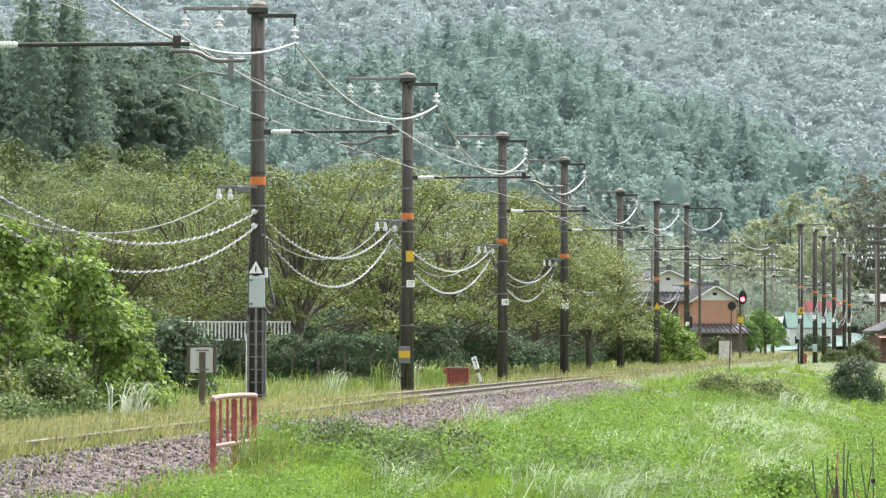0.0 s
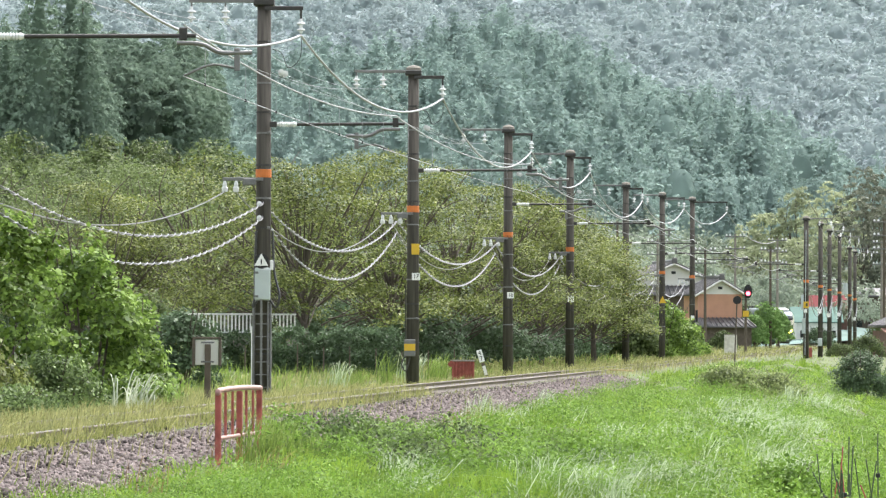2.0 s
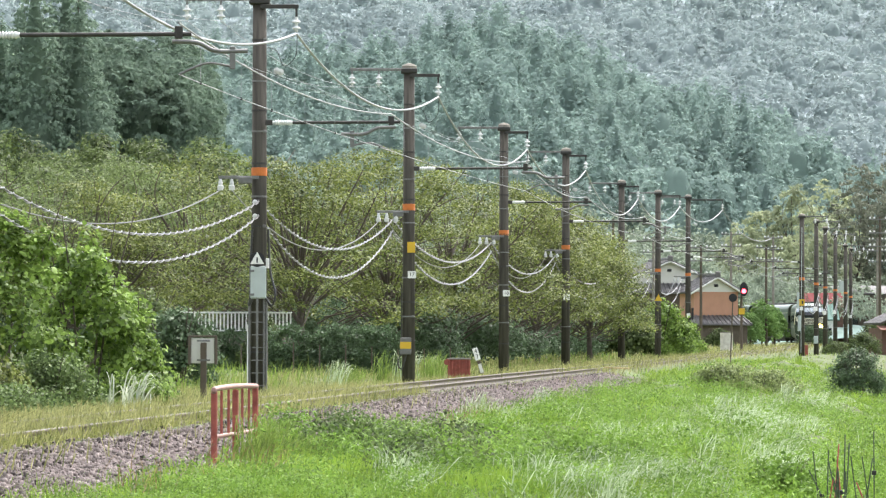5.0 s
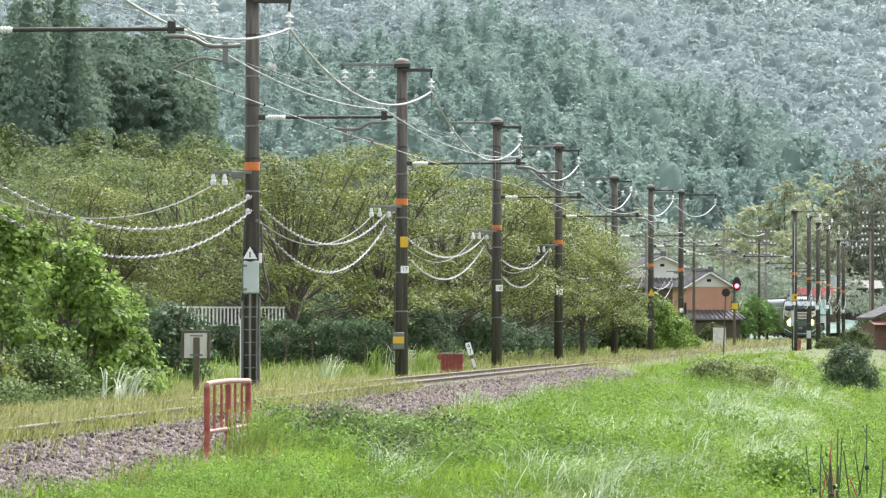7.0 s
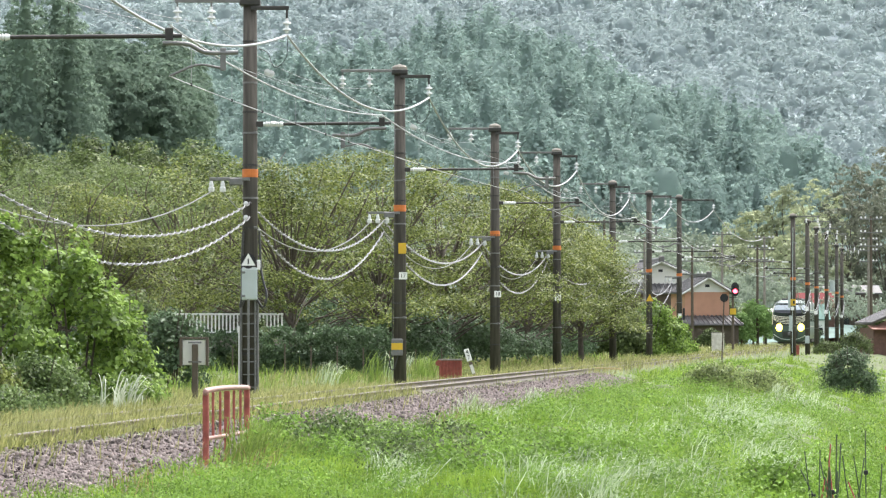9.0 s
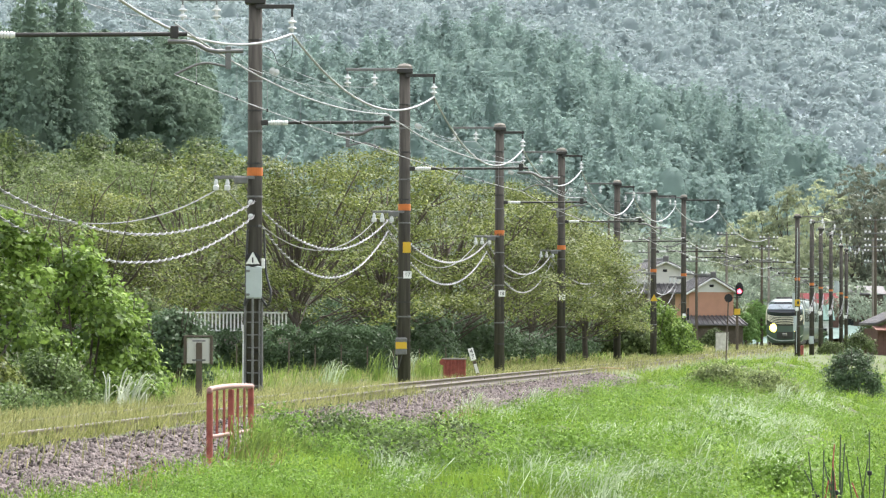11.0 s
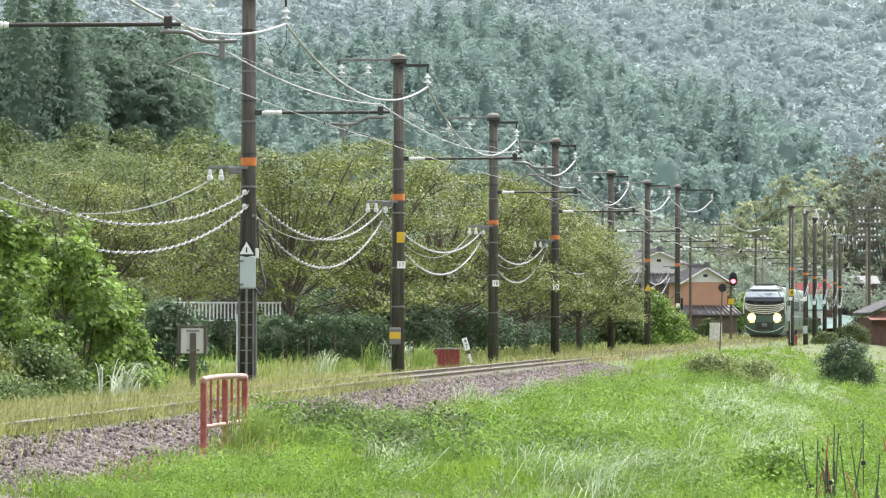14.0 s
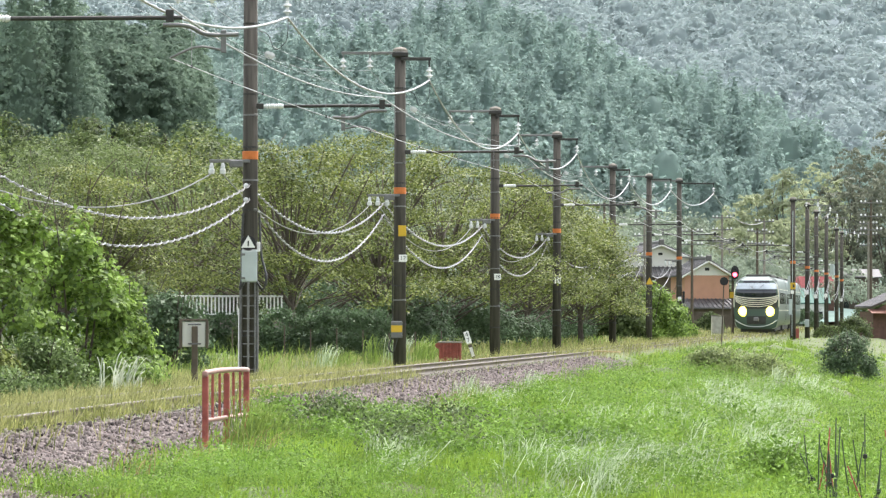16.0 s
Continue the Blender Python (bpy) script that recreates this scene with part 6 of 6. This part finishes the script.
def shell(stations, n=36):
    """Skin over stations of y, width, bottom, top and squareness."""
    v = []
    for y, w, z0, z1, p in stations:
        x, z = section(w, z0, z1, n, p)
        v.append(np.stack([x, np.full(n, y), z], 1))
    v = np.concatenate(v)
    i = np.arange(len(stations) - 1)[:, None] * n
    j = np.arange(n)[None]
    k = (j + 1) % n
    f = np.stack([i + j, i + k, i + n + k, i + n + j], 2).reshape(-1, 4)
    return v, f


def nose_y(x, z):
    """How far back the face of the front car lies at a place on it: domed, and raked at the top to mirror the sky."""
    return 0.42 * (abs(x) / 1.45) ** 2.6 + 0.62 * max(0.0, z - 2.75) ** 1.3 + 0.25 * max(0.0, 1.0 - z) ** 2


FACE_Z = (0.30, 0.45, 0.8, 1.2, 1.6, 2.0, 2.4, 2.7, 3.0, 3.25, 3.45, 3.65, 3.78)
FACE_W = (2.0, 2.6, 2.82, 2.92, 2.98, 3.0, 2.99, 2.94, 2.84, 2.68, 2.42, 1.98, 1.3)


def half_width(z):
    return float(np.interp(z, FACE_Z, FACE_W)) / 2


def face_patch(z0, z1, x_share0, x_share1, lift, nz=8, nx=18, sag=0.0):
    """A piece of the rounded face between two heights; shares are of the half width at that height."""
    v = []
    for i in range(nz + 1):
        for j in range(nx + 1):
            q = x_share0 + (x_share1 - x_share0) * j / nx
            z = z0 + (z1 - z0) * i / nz - sag * (1 - q * q)
            x = q * half_width(z)
            v.append((x, nose_y(x, z) - lift, z))
    f = []
    for i in range(nz):
        for j in range(nx):
            a = i * (nx + 1) + j
            f.append((a, a + 1, a + nx + 2, a + nx + 1))
    return np.array(v), np.array(f)


def side_windows(t, y0, y1, n):
    for sx in (-1, 1):
        for k in range(n):
            y = y0 + (y1 - y0) * (k + 0.5) / n
            part("side_window", box((0.02, (y1 - y0) / n * 0.62, 0.75), (sx * 1.492, y, 2.35), 0.008), M_GLASS, t, "dark tinted window")


def coach(t, length, front):
    """Body, roof, windows, stripes, bogies and gear of one car; its face is at y 0."""
    y0 = 1.3 if front else 0.0
    n = 28
    st = []
    for y in (y0, length):
        st.append((y, 2.98, 0.42, 3.8, 6.0))
    if front:
        st[0] = (1.3, 2.96, 0.42, 3.78, 5.0)
    part("body", put_mesh("body", *shell(st, 40), M_TRAIN, True), None, t, "glossy deep green car body")
    part("roof_unit", box((1.7, length * 0.6, 0.22), (0, length * 0.55, 3.86), 0.06), M_UNDER, t)
    for z in (1.55, 2.95):
        for sx in (-1, 1):
            part("side_stripe", box((0.015, length - y0 - 0.6, 0.04), (sx * 1.496, (length + y0) / 2, z), 0.004), M_GOLD, t)
    side_windows(t, y0 + 1.5, length - 0.8, 7)
    part("underframe", box((2.3, length - 5.0, 0.5), (0, length / 2 + 0.6, 0.42), 0.05), M_UNDER, t)
    for yb in (4.2, length - 3.2):
        bogie = part("bogie", box((2.0, 2.6, 0.3), (0, yb, 0.5), 0.05), M_UNDER, t)
        for dy in (-1.05, 1.05):
            part("axle", rod((-0.62, yb + dy, 0.43), (0.62, yb + dy, 0.43), 0.07), M_DARKSTEEL, bogie)
            for sx in (-1, 1):
                part("wheel", rod((sx * 0.5, yb + dy, 0.43), (sx * 0.63, yb + dy, 0.43), 0.43, 0.43, 20), M_DARKSTEEL, bogie)
    part("gangway", box((1.2, 0.5, 2.4), (0, length + 0.2, 1.9), 0.03), M_UNDER, t)


def front_end(t):
    # skin of the face, sides drawn back to the body
    v, f = face_patch(0.30, 3.78, -1, 1, 0.0, 26, 30)
    part("nose", put_mesh("nose", v, f, M_TRAIN, True), None, t, "rounded deep green nose")
    side = []
    zs = np.linspace(0.30, 3.78, 27)
    for sx in (-1, 1):
        a = np.array([(sx * half_width(z), nose_y(half_width(z), z), z) for z in zs])
        b = np.array([(sx * max(half_width(z), min(1.48, half_width(z) + 0.12)), 1.6, z + (0.04 if z > 3 else 0)) for z in zs])
        w = np.stack([a, b], 1).reshape(-1, 3)
        i = np.arange(len(zs) - 1)[:, None] * 2
        side.append((w, i + np.array([0, 1, 3, 2])))
    part("cheek", put_mesh("cheek", *stack(side), M_TRAIN, True), None, t)
    part("windscreen", put_mesh("windscreen", *face_patch(2.96, 3.36, -0.96, 0.96, 0.012, 6, 18), M_SCREEN, True), None, t, "raked windscreen, sky reflection put into its pale metallic colour")
    part("brow", put_mesh("brow", *face_patch(3.36, 3.52, -0.72, 0.72, 0.02, 3, 14), M_GLASS, True), None, t, "dark brow over the windscreen")
    part("crest", put_mesh("crest", *face_patch(3.53, 3.78, -0.96, 0.96, 0.016, 3, 14), M_TRAINPALE, True), None, t, "pale roof edge")
    part("front_window", put_mesh("front_window", *face_patch(2.42, 2.93, -0.9, 0.9, 0.014, 6, 18, 0.0), M_GLASS, True), None, t, "wide dark front window")
    part("grille", put_mesh("grille", *face_patch(1.70, 2.42, -0.93, 0.93, 0.010, 6, 18, 0.06), M_UNDER, True), None, t, "dark panel behind the stripes")
    for k in range(5):
        z = 2.42 - k * 0.135
        p = []
        for q in np.linspace(-0.97, 0.97, 23):
            zz = z + 0.12 * abs(q) ** 3 * (1 + 0.4 * k) - 0.08 * (1 - q * q)
            x = q * half_width(zz) * (1.0 - 0.015 * k)
            p.append((x, nose_y(x, zz) - 0.03, zz))
        part("gold_stripe", tubes("gold_stripe", [np.array(p)], 0.028 if k else 0.034, M_GOLD, 6), None, t, "curved gold front stripe")
    for sx in (-1, 1):
        p = [(sx * (half_width(z) - 0.01), nose_y(half_width(z), z) - 0.02, z) for z in np.linspace(1.75, 3.3, 12)]
        part("gold_edge", tubes("gold_edge", [np.array(p)], 0.04, M_GOLD, 6), None, t, "gold edging of the nose")
        x, z = sx * 0.86, 1.48
        h = part("headlamp", lathe([(0.05, 0), (0.3, 0.02), (0.33, 0.06), (0.3, 0.10), (0.17, 0.12)], pose(x, nose_y(x, z) + 0.06, z, 90, 0, 0), 20), M_LAMP, t, "headlamp with an enlarged yellow glowing dish standing in for glare")
        part("lamp_core", lathe([(0.05, 0.11), (0.15, 0.12), (0.15, 0.135), (0.05, 0.15)], pose(x, nose_y(x, z) + 0.06, z, 90, 0, 0), 20), M_LAMPCORE, h, "white-hot lamp centre")
        part("wiper", rod((sx * 0.15, nose_y(0.2, 3.0) - 0.04, 2.97), (sx * 0.5, nose_y(0.5, 3.2) - 0.04, 3.28), 0.012, 0.008, 6), M_BLACK, t)
    part("coupler", box((0.36, 0.5, 0.26), (0, -0.12, 0.95), 0.05), M_STEEL, t)
    # Flat dark patch on the nose: the shade of the coupler opening as colour.
    part("coupler_recess", put_mesh("coupler_recess", *face_patch(0.62, 1.16, -0.45, 0.45, 0.008, 4, 8), M_UNDER, True), None, t)
    p = []
    for q in np.linspace(-0.98, 0.98, 23):
        zz = 0.46 + 0.5 * abs(q) ** 3
        x = q * half_width(zz)
        p.append((x, nose_y(x, zz) - 0.02, zz))
    part("skirt_stripe", tubes("skirt_stripe", [np.array(p)], 0.028, M_TRAINPALE, 6), None, t, "pale stripe round the skirt")
    part("snow_plough", box((2.1, 0.25, 0.2), (0, 0.55, 0.22), 0.04), M_UNDER, t)


def build_train():
    cars = []
    lead = thing("train_car", "deep green streamlined leading train car, gold stripes, lit headlamps", "train", "train")
    coach(lead, 20.0, True)
    front_end(lead)
    cars.append(lead)
    car = thing("train_car", "deep green train coach with dark windows and gold lines", "train", "train")
    coach(car, 20.0, False)
    cars.append(car)
    cars.append(copy_thing(car, pose(0, 0, 0)))
    return cars


CARS = build_train()

# where the line comes out behind the houses, and the straight down to the camera
LINE_X = (-60.0, -30.0, -8.0, 10.0, 20.0, 27.0, 31.0, 33.4, 35.0, 35.4, 35.1, 34.2, 33.2, 32.4, 29.8, 25.4, 21.3)
LINE_Y = (500.0, 494.0, 488.5, 483.0, 479.0, 474.5, 469.5, 462.5, 452.5, 443.0, 434.0, 422.0, 411.0, 403.0, 380.0, 340.0, 300.0)


def motions():
    """The cars roll in along the line at a steady, gentle speed."""
    line = smooth_path(list(zip(LINE_X, LINE_Y)), 10)
    run = np.concatenate([[0], np.cumsum(np.linalg.norm(np.diff(line, axis=0), axis=1))])

    def spot(d):
        return float(np.interp(d, run, line[:, 0])), float(np.interp(d, run, line[:, 1]))

    for k, car in enumerate(CARS):
        rows = []
        for i in range(33):
            t = i * 0.5
            d = run[-1] - 11.46 * (16.0 - t) - k * 20.55
            (x0, y0), (x1, y1) = spot(d), spot(d - 16.0)
            z0, z1 = float(rail_z(y0)), float(rail_z(y1))
            rows.append((t, pose(x0, y0, z0, math.degrees(math.atan2(z1 - z0, 16)), 0, math.degrees(math.atan2(-(x1 - x0), y1 - y0)))))
        walk(car, rows)
    # the tufts nod in the wind
    for k, tuft in enumerate(TUFTS):
        x, y, z = tuft.location
        walk(tuft, [(i * 0.4, pose(x, y, z, 2.0 * math.sin(i * 1.7 + k), 3.0 + 4.0 * math.sin(i * 1.25 + 0.8 * k), 0)) for i in range(41)])


motions()
